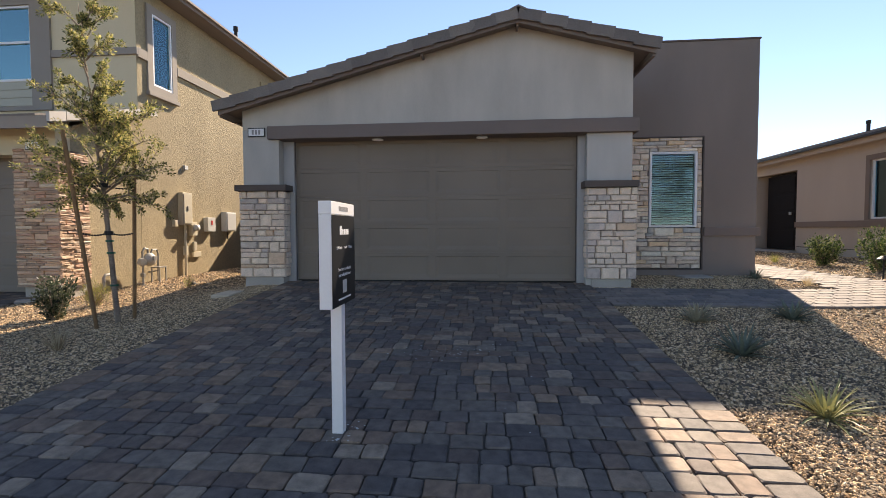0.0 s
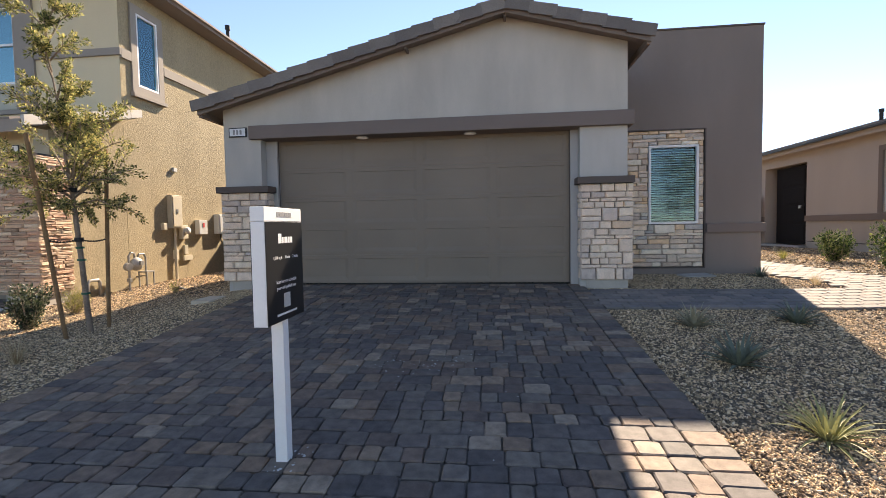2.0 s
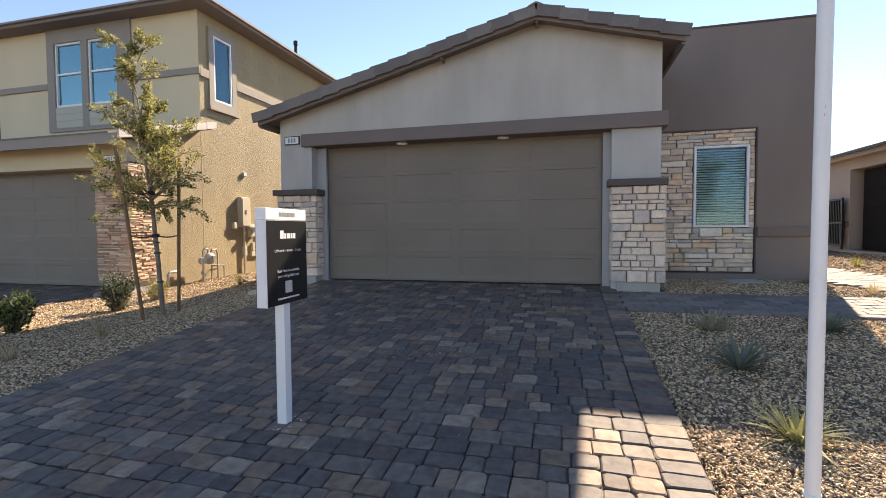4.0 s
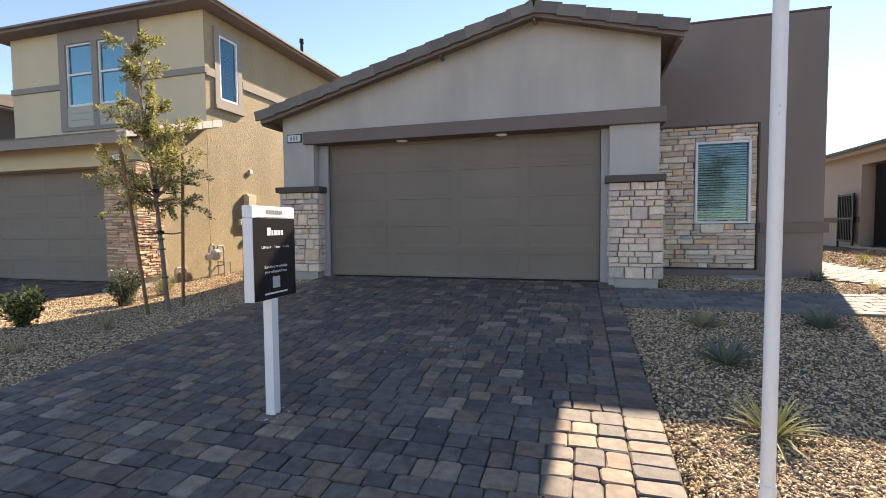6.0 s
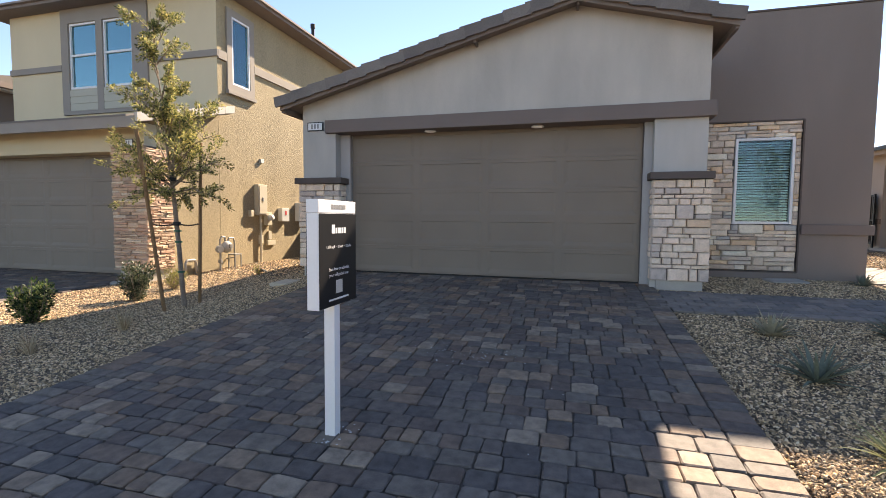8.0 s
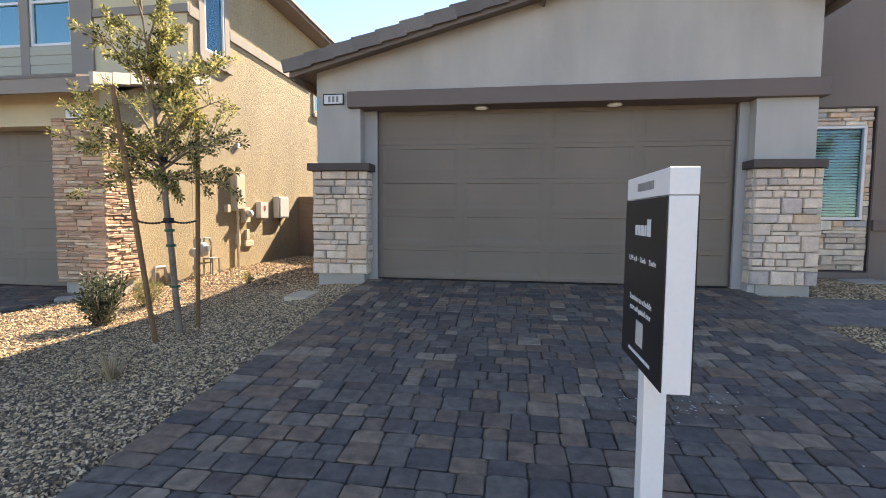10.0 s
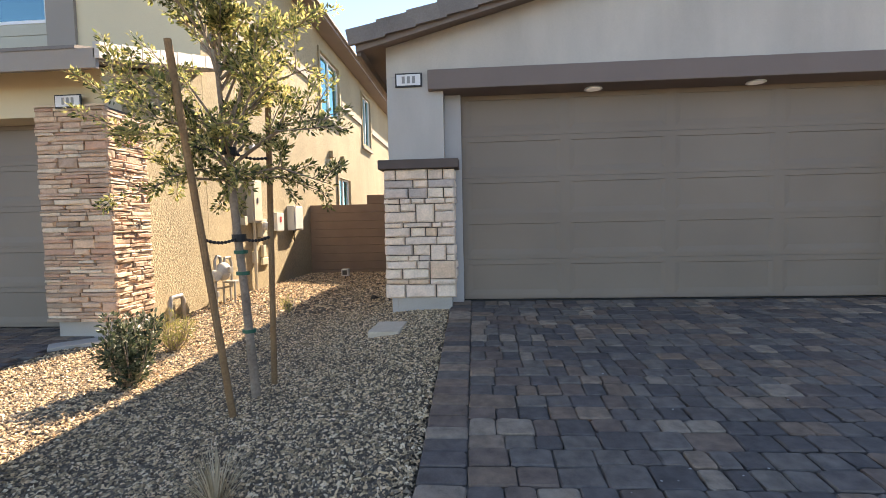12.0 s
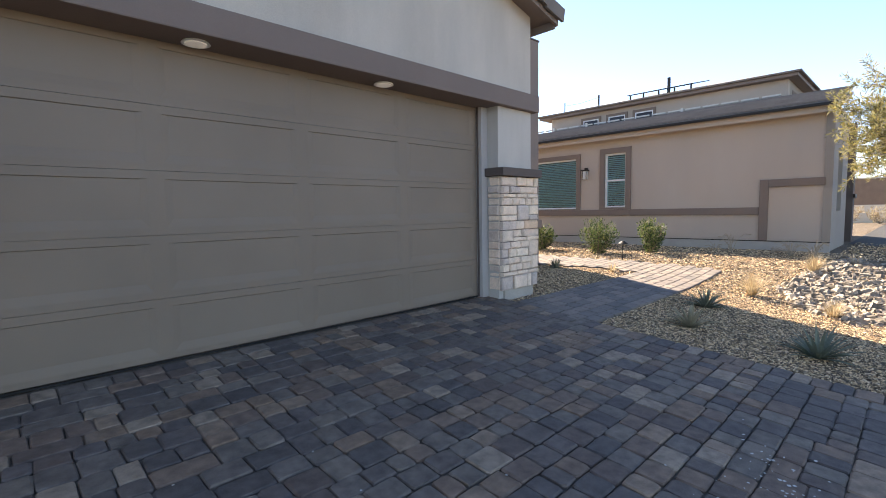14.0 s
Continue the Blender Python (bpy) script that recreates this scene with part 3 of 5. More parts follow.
face_stones(veneer, STONE_PANEL, (2.47, BY + 0.072, 0.725), 0, 1.795, 2.64, 45, (0.055, 0.07, 0.09, 0.12), (0.14, 0.50), 0.05, 0.009, 0.007, 0.10, holes=((0.77, 1.705, 0.83, 2.365),))
for a in ((4.268, 4.293, BY - 0.006, BY + 0.08, 0.70, 3.385), (2.49, 4.267, BY - 0.006, BY + 0.08, 3.366, 3.389), (2.49, 4.267, BY - 0.006, BY + 0.08, 0.695, 0.715)):
    part("panel_trim", bx(*a), CAP, house)


def window(parent, axis, a, u0, u1, z0, z1, face, bars=(), slats=0, glass=None, frame_w=0.045, tilt=50, label="white vinyl framed window"):
    """A framed window in a wall; face is -1 or +1, the side it looks to along the axis. bars: heights of horizontal sash bars, or ('v', u)."""
    def bxx(ua, ub, d0, d1, za, zb, bevel=0.0):
        lo, hi = sorted((a + face * d0, a + face * d1))
        return bx(lo, hi, ua, ub, za, zb, bevel=bevel) if axis == "x" else bx(ua, ub, lo, hi, za, zb, bevel=bevel)
    # the root sheet behind the pane has the unlit room's shade as its colour
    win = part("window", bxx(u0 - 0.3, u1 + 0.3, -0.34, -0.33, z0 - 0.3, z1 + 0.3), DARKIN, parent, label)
    f = frame_w
    for ua, ub, za, zb in ((u0, u0 + f, z0, z1), (u1 - f, u1, z0, z1), (u0 + f, u1 - f, z0, z0 + f), (u0 + f, u1 - f, z1 - f, z1)):
        part("window_frame", bxx(ua, ub, -0.055, 0.012, za, zb, 0.004), VINYL, win)
    for b in bars:
        if isinstance(b, tuple):
            part("mullion", bxx(b[1] - 0.03, b[1] + 0.03, -0.05, 0.008, z0 + f, z1 - f, 0.003), VINYL, win)
        else:
            part("sash_bar", bxx(u0 + f, u1 - f, -0.05, 0.008, b - 0.025, b + 0.025, 0.003), VINYL, win)
    pane = part("pane", bxx(u0 + f, u1 - f, -0.036, -0.030, z0 + f, z1 - f), glass or GLASS, win)
    pane.visible_shadow = False
    if slats:
        wdt, n = u1 - u0 - 2 * f - 0.02, slats
        me = finish("slat", bx(-wdt / 2, wdt / 2, -0.024, 0.024, -0.0015, 0.0015) if axis == "y" else bx(-0.024, 0.024, -wdt / 2, wdt / 2, -0.0015, 0.0015), BLIND)
        for i in range(n):
            ob = hang(new("slat", me), win)
            z = z0 + f + 0.02 + (z1 - z0 - 2 * f - 0.04) * (i + 0.5) / n
            t = tilt
            p = pose((u0 + u1) / 2, a - face * 0.068, z, -face * t, 0, 0) if axis == "y" else pose(a - face * 0.068, (u0 + u1) / 2, z, 0, face * t, 0)
            ob.matrix_basis = p
    return win


window(house, "y", BY + 0.03, 3.245, 4.172, 1.56, 3.085, -1, slats=30, glass=GLASS_FRONT, tilt=34, label="white framed window with half-closed white blinds")

# roof: decks, barge boards and tiles
RY0, RY1 = 7.66, 16.0
for s, xe in ((-1, -4.65), (1, 2.60)):
    bm = bmesh.new()
    prism(bm, [(RX, RZ + 0.004), (xe, under(xe) + 0.004), (xe, under(xe) + 0.09), (RX, RZ + 0.09)], "y", RY0 + 0.07, RY1)
    part("roof_deck", bm, BARGE, house, "brown painted roof overhang")
    bm = bmesh.new()
    prism(bm, [(RX, RZ - 0.05), (xe, under(xe) - 0.055), (xe, under(xe) + 0.09), (RX, RZ + 0.09)], "y", RY0 + 0.025, RY0 + 0.068)
    part("barge_board", bm, BARGE, house, "brown barge board along the gable")
    lo, hi = sorted((xe - s * 0.045, xe + s * 0.002))
    part("fascia", bx(lo, hi, RY0 + 0.072, RY1, under(xe) - 0.08, under(xe) + 0.085), BARGE, house)
roof = part("roof", pr([(RX, RZ + 0.092), (-4.65, under(-4.65) + 0.092), (-4.65, under(-4.65) + 0.10), (RX, RZ + 0.10), (2.60, under(2.60) + 0.10), (2.60, under(2.60) + 0.092)], "y", RY0 + 0.01, RY1), TILE_FAR, house, "roof of flat grey-brown concrete tiles")
ang = math.degrees(math.atan(SL))
tile_me = [finish("roof_tile", bx(-0.215 + random.uniform(-.01, .01), 0.215, -0.16, 0.16, -0.019, 0.019, bevel=0.006), TILE) for _ in range(4)]
rake_me = [finish("rake_tile", pr([(-0.172, 0.019), (0.16, 0.019), (0.16, -0.019), (-0.132, -0.019), (-0.132, -0.155 + random.uniform(-.01, .01)), (-0.172, -0.155)], "x", -0.215, 0.2 + random.uniform(0, .015)), TILE) for _ in range(3)]
far_v, far_f = [], []
for s, xe in ((-1, -4.65), (1, 2.60)):
    run = abs(xe - RX)
    n = round(run / 0.345)
    st = run / n
    for i in range(n):
        xm = xe - s * (i + 0.5) * st + s * 0.05
        for j in range(3):
            y = RY0 - 0.03 + 0.165 + j * 0.33
            ob = hang(new("roof_tile" if j else "rake_tile", tile_me[(i + j) % 4] if j else rake_me[i % 3]), roof)
            ob.matrix_basis = pose(xm, y, under(xm) + 0.158 + random.uniform(-.004, .004), 0, s * (ang - 3.8), 0) @ pose(0, 0, 0, random.uniform(-.6, .6), 0, random.uniform(-.8, .8))
        y = RY0 + 0.96
        while y < RY1 - 0.2:
            m = pose(xm, y + 0.165, under(xm) + 0.151, 0, s * (ang - 3.8), 0)
            k = len(far_v)
            far_v += [m @ Vector((a, b, c)) for c in (-0.019, 0.019) for a, b in ((-0.215, -0.16), (0.215, -0.16), (0.215, 0.16), (-0.215, 0.16))]
            far_f += [(k, k + 3, k + 2, k + 1), (k + 4, k + 5, k + 6, k + 7)] + [(k + a, k + (a + 1) % 4, k + 4 + (a + 1) % 4, k + 4 + a) for a in range(4)]
            y += 0.33
tagged(hang(new("roof_tiles", mesh_from("roof_tiles", far_v, far_f, TILE_FAR)), roof), kind="stuff")
ridge_me = finish("ridge_tile", pr([(-0.13, -0.035), (0.0, 0.03), (0.13, -0.035), (0.13, -0.065), (0.0, 0.0), (-0.13, -0.065)], "y", -0.2, 0.2), TILE)
for j in range(20):
    ob = hang(new("ridge_tile", ridge_me), roof)
    ob.matrix_basis = pose(RX, RY0 + 0.15 + j * 0.38, RZ + 0.166, -1.5)
for x in (RX, -1.12):
    part("bracket", bx(x - 0.02, x + 0.02, RY0 + 0.08, FY - 0.001, under(x) - 0.085, under(x) - 0.025, bevel=0.005), BARGE, house, "small outlooker bracket under the gable")

# number plate with unreadable bars
plate = part("number_plate", bx(-4.255, -3.94, 7.935, FY - 0.001, 3.175, 3.335, bevel=0.004), BLACK, house, "white number plate in a black frame")
part("plate_face", bx(-4.237, -3.958, 7.930, 7.9345, 3.193, 3.317), WTEXT, plate)
for k in range(3):
    part("bar", bx(-4.175 + k * 0.06, -4.14 + k * 0.06, 7.927, 7.9295, 3.215, 3.295), GTEXT, plate)


# ---- neighbouring two-storey house ----
tanhouse = thing("house", -10.5, 12, 0.4, "two-storey tan stucco house with grey trim and rust stone pier", "house")
NX, NF = -7.45, 9.37
W1, W2, W3, W4 = (9.82, 10.46, 4.75, 6.32), (14.92, 16.66, 4.72, 6.28), (19.62, 20.9, 4.6, 6.4), (16.32, 17.6, 2.10, 3.03)
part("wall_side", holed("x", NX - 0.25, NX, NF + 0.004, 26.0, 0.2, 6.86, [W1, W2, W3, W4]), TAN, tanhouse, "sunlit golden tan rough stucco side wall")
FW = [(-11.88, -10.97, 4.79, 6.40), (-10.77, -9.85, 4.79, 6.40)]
part("wall_front", holed("y", NF, NF + 0.25, -13.95, NX - 0.004, 3.3, 6.86, FW), TAN_LIFTED, tanhouse, "shaded olive tan stucco upper front")
part("wall_far", bx(-13.95, -13.7, NF + 0.252, 26, 0.2, 6.86), TAN_LIFTED, tanhouse)
part("wall_back", bx(-13.95, NX, 26, 26.2, 0.2, 6.86), TAN_LIFTED, tanhouse)
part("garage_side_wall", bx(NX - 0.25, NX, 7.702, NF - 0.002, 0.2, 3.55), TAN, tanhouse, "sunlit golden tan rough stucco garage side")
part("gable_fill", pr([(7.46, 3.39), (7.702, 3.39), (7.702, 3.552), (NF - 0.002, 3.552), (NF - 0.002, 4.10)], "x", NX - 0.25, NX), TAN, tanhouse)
part("lintel", bx(-13.9, NX, 7.42, 7.7, 2.86, 3.38), TAN_LIFTED, tanhouse, "tan stucco wall over the garage door")
for ua, ub, za, zb, m in ((-12.12, -9.39, 4.15, 6.80, GREYTRIM),):
    part("window_surround", holed("y", NF - 0.05, NF - 0.001, ua, ub, za, zb, [(w[0] - 0.0, w[1] + 0.0, 4.24, w[3]) for w in FW]), m, tanhouse, "grey stucco surround of the upper windows")
for w in FW:
    window(tanhouse, "y", NF + 0.0, *w, -1, bars=(5.62,), glass=GLASS_BLUE, frame_w=0.05)
    sid = part("siding_panel", bx(w[0], w[1], NF - 0.03, NF - 0.002, 4.24, 4.775), SIDING, tanhouse, "pale siding boards under the window")
    for k in range(3):
        part("siding_board", bx(w[0], w[1], NF - 0.045, NF - 0.031, 4.25 + k * 0.175, 4.415 + k * 0.175, bevel=0.004), SIDING, sid)
window(tanhouse, "x", NX + 0.025, *W1, 1, glass=GLASS_MID, slats=28, tilt=26)
window(tanhouse, "x", NX - 0.04, *W2, 1, bars=(("v", 15.8),), glass=GLASS_BLUE)
window(tanhouse, "x", NX - 0.04, *W3, 1, bars=(("v", 20.3),), glass=GLASS_BLUE)
window(tanhouse, "x", NX - 0.04, *W4, 1, bars=(("v", 16.95),), glass=GLASS_BLUE)
for w in (W1, W2, W3, W4):
    t = 0.16 if w is W1 else 0.10
    o = holed("x", NX + 0.001, NX + 0.045, w[0] - t, w[1] + t, w[2] - t, w[3] + t, [w])
    part("window_trim", o, GREYTRIM if w is W1 else TAN, tanhouse)
    part("window_sill", bx(NX + 0.002, NX + 0.09, w[0] - t - 0.03, w[1] + t + 0.03, w[2] - t - 0.09, w[2] - t - 0.002, bevel=0.008), GREYTRIM, tanhouse)
for ya, yb in ((NF, W1[0] - 0.17), (W1[1] + 0.17, 14.7), (16.8, 19.4), (21.1, 26)):
    part("band", bx(NX + 0.001, NX + 0.05, ya, yb, 5.22, 5.42, bevel=0.008), GREYTRIM, tanhouse, "grey stucco band course")
for xa, xb in ((-13.95, -12.13), (-9.38, NX + 0.05)):
    part("band", bx(xa, xb, NF - 0.05, NF - 0.001, 5.26, 5.41, bevel=0.008), GREYTRIM, tanhouse)
for k in range(2):
    p = (NX, 15.6 + 1.15 * k, 3.62 - 0.0)
    bm = bmesh.new()
    box(bm, NX + 0.001, NX + 0.12, p[1] - 0.09, p[1] + 0.09, p[2] - 0.10, p[2] + 0.09, bevel=0.012)
    part("vent_hood", bm, TAN, tanhouse, "small tan exhaust hood")
# hip roof with its eaves
bm = bmesh.new()
e = [(-14.4, 8.94), (-7.0, 8.94), (-7.0, 26.4), (-14.4, 26.4)]
lo = [bm.verts.new((x, y, 6.755)) for x, y in e]
mid = [bm.verts.new((x, y, 6.835)) for x, y in e]
top = [bm.verts.new((-10.7, 12.6, 7.80)), bm.verts.new((-10.7, 22.8, 7.80))]
bm.faces.new(lo[::-1])
for i in range(4):
    bm.faces.new((lo[i], lo[(i + 1) % 4], mid[(i + 1) % 4], mid[i]))
bm.faces.new((mid[0], mid[1], top[0]))
bm.faces.new((mid[1], mid[2], top[1], top[0]))
bm.faces.new((mid[2], mid[3], top[1]))
bm.faces.new((mid[3], mid[0], top[0], top[1]))
nroof = part("roof", bm, BARGE, tanhouse, "hip roof with brown boxed eaves")
part("eave_tiles", bx(-7.02, -6.93, 8.92, 26.4, 6.83, 6.878), TILE_FAR, nroof)
part("eave_tiles", bx(-14.4, -7.02, 8.87, 8.96, 6.83, 6.878), TILE_FAR, nroof)
part("vent_pipe", tb([(-8.0, 14.4, 6.9), (-8.0, 14.4, 7.86)], 0.055, 12), LAMPMETAL, nroof, "metal roof vent pipe")
part("vent_cap", tb([(-8.0, 14.4, 7.86), (-8.0, 14.4, 7.99)], 0.078, 12), LAMPMETAL, nroof)
# lean-to tiled roof over the garage
SR = 0.275
part("lean_to_roof", pr([(6.98, 3.28), (NF - 0.002, 3.28 + 2.388 * SR), (NF - 0.002, 3.40 + 2.388 * SR), (6.98, 3.40)], "x", -14.2, -7.12), GREYTRIM, tanhouse, "tiled lean-to roof over the garage")
part("eave_board", bx(-14.2, -7.10, 6.93, 6.978, 3.20, 3.40, bevel=0.006), GREYTRIM, tanhouse)
lt = part("lean_to_tiles", pr([(6.92, 3.395), (NF - 0.002, 3.41 + 2.388 * SR), (NF - 0.002, 3.44 + 2.388 * SR), (6.92, 3.43)], "x", -14.2, -7.3), TILE_FAR, tanhouse, "flat concrete tiles")
RAKE = mat("pale rake tile", duo((0.50, 0.46, 0.41), 0.08), 0.8, fine=60, coarse=4, bump=0.3)
for k in range(8):
    y = 6.93 + k * 0.315
    ob = part("rake_tile", pr([(y, 3.31 + (y - 6.98) * SR), (y + 0.30, 3.31 + (y + 0.30 - 6.98) * SR - 0.012), (y + 0.30, 3.47 + (y + 0.30 - 6.98) * SR - 0.012), (y, 3.47 + (y - 6.98) * SR)], "x", -7.118, -7.05), RAKE, lt, "sunlit pale rake tile")
# its garage door
nd = part("garage_door", bx(-13.0, -8.16, 7.83, 7.87, 0.40, 2.90), DOOR, tanhouse, "closed taupe sectional garage door")
for k in range(5):
    part("door_section", door_section(-13.0, -8.165, 0.405 + k * 0.495, 0.405 + (k + 1) * 0.495 - 0.003, 7.79), DOOR, nd)
part("soffit", bx(-13.0, -8.165, 7.70, 8.2, 2.865, 2.92), TAN_LIFTED, tanhouse)
part("far_pier", bx(-13.95, -13.0, 7.42, 8.2, 0.2, 2.858), TAN_LIFTED, tanhouse)
part("inner_jamb", bx(-8.162, -8.06, 7.60, 8.2, 0.2, 2.86), TAN_LIFTED, tanhouse)
npier = part("stone_pier", bx(-8.16, -7.41, 7.395, 7.95, 0.55, 2.95), MORTAR, tanhouse, "pier faced with tan and rust ledge stone")
LEDGE_H, LEDGE_L = (0.03, 0.036, 0.045, 0.06), (0.16, 0.44)
face_stones(npier, STONE_TAN, (-8.20, 7.395, 0.55), 0, 0.84, 2.42, 51, LEDGE_H, LEDGE_L, 0.055, 0.006, gap=0.004, big=0.04)
face_stones(npier, STONE_TAN, (-7.41, 7.35, 0.55), 90, 0.63, 2.36, 52, LEDGE_H, (0.12, 0.32), 0.05, 0.006, gap=0.004, big=0.04)
face_stones(npier, STONE_TAN, (-8.16, 7.785, 0.55), -90, 0.40, 2.34, 53, LEDGE_H, LEDGE_L, 0.04, 0.006, gap=0.004, big=0.04)
part("pier_base", bx(-8.12, -7.42, 7.41, 7.94, 0.1, 0.548), CONC, tanhouse, "bare concrete footing")
np_ = part("number_plate", bx(-7.93, -7.62, 7.325, 7.34, 2.925, 3.07, bevel=0.004), BLACK, tanhouse, "white number plate in a black frame")
part("plate_face", bx(-7.915, -7.635, 7.320, 7.3245, 2.94, 3.055), WTEXT, np_)
for k in range(3):
    part("bar", bx(-7.84 + k * 0.055, -7.81 + k * 0.055, 7.317, 7.3195, 2.96, 3.035), GTEXT, np_)

# ---- next house along the street, past the tan one ----
brown = thing("house", -20, 14, 0.3, "brown stucco house with a tiled roof along the street", "house")
part("wall", bx(-24.0, -16.6, 10.2, 24.0, 0.1, 5.45), STUCCO_DARK, brown, "shaded taupe stucco wall")
part("eave_board", bx(-24.4, -16.2, 9.8, 24.4, 5.452, 5.62, bevel=0.01), BARGE, brown, "brown eaves")
part("soffit_trim", bx(-24.3, -16.3, 9.9, 24.3, 5.40, 5.449), VINYL, brown)
part("roof", pr([(9.75, 5.622), (24.45, 5.622), (20.0, 6.72), (14.2, 6.72)], "x", -24.4, -16.25), TILE_FAR, brown, "grey tiled roof")

# ---- block wall between the houses ----
bwall = thing("block_wall", -6, 14, 0.4, "brown block garden wall between two houses", "wall")
part("core", bx(-7.44, -4.37, 13.82, 13.96, 0.2, 2.08), BLOCK, bwall)
for k in range(9):
    zb = 0.3 + k * 0.2
    part("block_course", bx(-7.44, -4.37, 13.8 + random.uniform(-.004, .004), 13.98, zb + 0.004, zb + 0.197, bevel=0.008), BLOCK, bwall)
for k, zb in enumerate((2.102,)):
    part("block_course", bx(-6.0, -4.37, 13.8, 13.98, zb, zb + 0.22, bevel=0.008), BLOCK, bwall)

# ---- house on the other side ----
beige = thing("house", 12, 12, 0.7, "beige stucco house with brown trim and tiled lower roof", "house")
PX = 9.9
R1, R2, RE = (11.57, 13.17, 1.77, 3.30), (10.02, 10.65, 1.80, 3.35), (16.1, 18.35, 0.80, 3.41)
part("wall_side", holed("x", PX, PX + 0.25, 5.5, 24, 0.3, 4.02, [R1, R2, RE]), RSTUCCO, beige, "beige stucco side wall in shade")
SLIT = (11.15, 11.95, 1.62, 3.0)
part("wall_front", holed("y", 5.5, 5.75, PX + 0.252, 13.0, 0.3, 4.02, [SLIT]), FRONT_SHADED, beige, "shaded beige stucco front wall")
part("front_window", bx(SLIT[0], SLIT[1], 5.62, 5.66, SLIT[2], SLIT[3]), GLASS, beige, "narrow front window")
# flat sheet coloured as the shade inside
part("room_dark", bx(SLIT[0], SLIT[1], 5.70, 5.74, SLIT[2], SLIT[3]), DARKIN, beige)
part("front_return", bx(12.75, 13.0, 5.752, 9.0, 0.3, 4.02), RSTUCCO, beige)
part("porch_wall", bx(13.002, 17.5, 5.9, 6.1, 0.3, 4.02), RSTUCCO, beige)
gdoor = part("porch_post", bx(14.2, 14.6, 5.46, 5.86, 0.3, 4.02, bevel=0.01), CAP, beige, "dark brown porch post")
part("post_band", bx(14.15, 14.65, 5.41, 5.455, 1.95, 2.05), LAMPMETAL, gdoor)
part("corner_trim", bx(PX - 0.02, PX - 0.001, 5.45, 5.605, 0.96, 3.9), GREYTRIM, beige, "warm grey stucco corner strip")
window(beige, "x", PX + 0.04, *R1, -1, slats=26, tilt=34, glass=GLASS_MID, label="white framed window with lowered blinds")
window(beige, "x", PX + 0.04, *R2, -1, bars=(2.58,), slats=26, tilt=34, glass=GLASS_MID)
for w, t in ((R1, 0.13), (R2, 0.15)):
    part("window_trim", holed("x", PX - 0.045, PX - 0.001, w[0] - t, w[1] + t, 1.74, w[3] + t, [(w[0], w[1], w[2], w[3])]), RTRIM, beige, "brown stucco window surround")
part("band", bx(PX - 0.05, PX - 0.001, 6.78, 9.865, 1.56, 1.735, bevel=0.008), RTRIM, beige, "brown stucco band")
part("band", bx(PX - 0.05, PX - 0.001, 9.87, 16.1, 1.56, 1.735, bevel=0.008), RTRIM, beige)
part("band", bx(PX - 0.05, PX - 0.001, 18.36, 22, 1.56, 1.735, bevel=0.008), RTRIM, beige)
part("panel_trim", bx(PX - 0.05, PX - 0.001, 6.60, 6.778, 0.955, 2.37, bevel=0.008), RTRIM, beige)
part("panel_trim", bx(PX - 0.05, PX - 0.001, 5.57, 6.598, 2.20, 2.37, bevel=0.008), RTRIM, beige)
part("foundation", bx(PX - 0.022, PX - 0.002, 5.45, 16.0, 0.3, 0.93, bevel=0.003), CONC, beige, "grey concrete foundation strip")
# thin dark strip that draws the shadow line over the foundation
part("weep_screed", bx(PX - 0.032, PX - 0.002, 5.45, 16.0, 0.934, 0.952), LAMPMETAL, beige)
# recessed entry
part("entry_wall", bx(PX + 1.2, PX + 1.4, 15.8, 18.6, 0.3, 3.6), RSTUCCO, beige)
part("entry_side", bx(PX + 0.252, PX + 1.198, 18.36, 18.55, 0.3, 3.6), RSTUCCO, beige)
part("entry_side", bx(PX + 0.252, PX + 1.198, 15.9, 16.09, 0.3, 3.6), RSTUCCO, beige)
part("entry_ceiling", bx(PX + 0.252, PX + 1.198, 16.1, 18.36, 3.45, 3.6), RSTUCCO, beige)
fd = part("front_door", bx(PX + 0.20, PX + 0.25, 16.12, 18.0, 0.82, 3.36, bevel=0.006), DARKWOOD, beige, "near-black panelled front door")
for k in range(4):
    part("door_panel", bx(PX + 0.185, PX + 0.199, 16.5, 17.6, 0.95 + k * 0.6, 1.45 + k * 0.6, bevel=0.01), DARKWOOD, fd)
part("door_lock", bx(PX + 0.15, PX + 0.199, 16.62, 16.74, 1.98, 2.08, bevel=0.006), PIPE, fd, "bright square lock")
part("entry_step", bx(PX - 0.25, PX + 0.2, 16.0, 18.4, 0.4, 0.80), CONC, beige)
# roofs
part("lower_roof", pr([(9.60, 3.72), (12.6, 4.52), (12.6, 4.60), (9.60, 3.88)], "y", 5.42, 24), RSTUCCO, beige, "tiled lower roof with beige fascia")
part("gutter", bx(9.47, 9.515, 5.38, 24, 3.845, 3.905, bevel=0.006), LAMPMETAL, beige, "dark metal roof edge")
for k in range(8):
    x = 9.52 + k * 0.38
    part("tile_course", pr([(x, 3.885 + (x - 9.52) * 0.272), (x + 0.42, 3.885 + (x + 0.42 - 9.52) * 0.272 - 0.02), (x + 0.42, 3.92 + (x + 0.42 - 9.52) * 0.272 - 0.02), (x, 3.945 + (x - 9.52) * 0.272)], "y", 5.40, 24), TILE_FAR, beige)
part("upper_wall", bx(12.62, 12.9, 6.78, 14.2, 4.5, 5.19), RSTUCCO, beige, "beige upper storey wall")
part("upper_wall_front", bx(12.902, 18.4, 6.78, 6.98, 4.0, 5.19), FRONT_SHADED, beige)
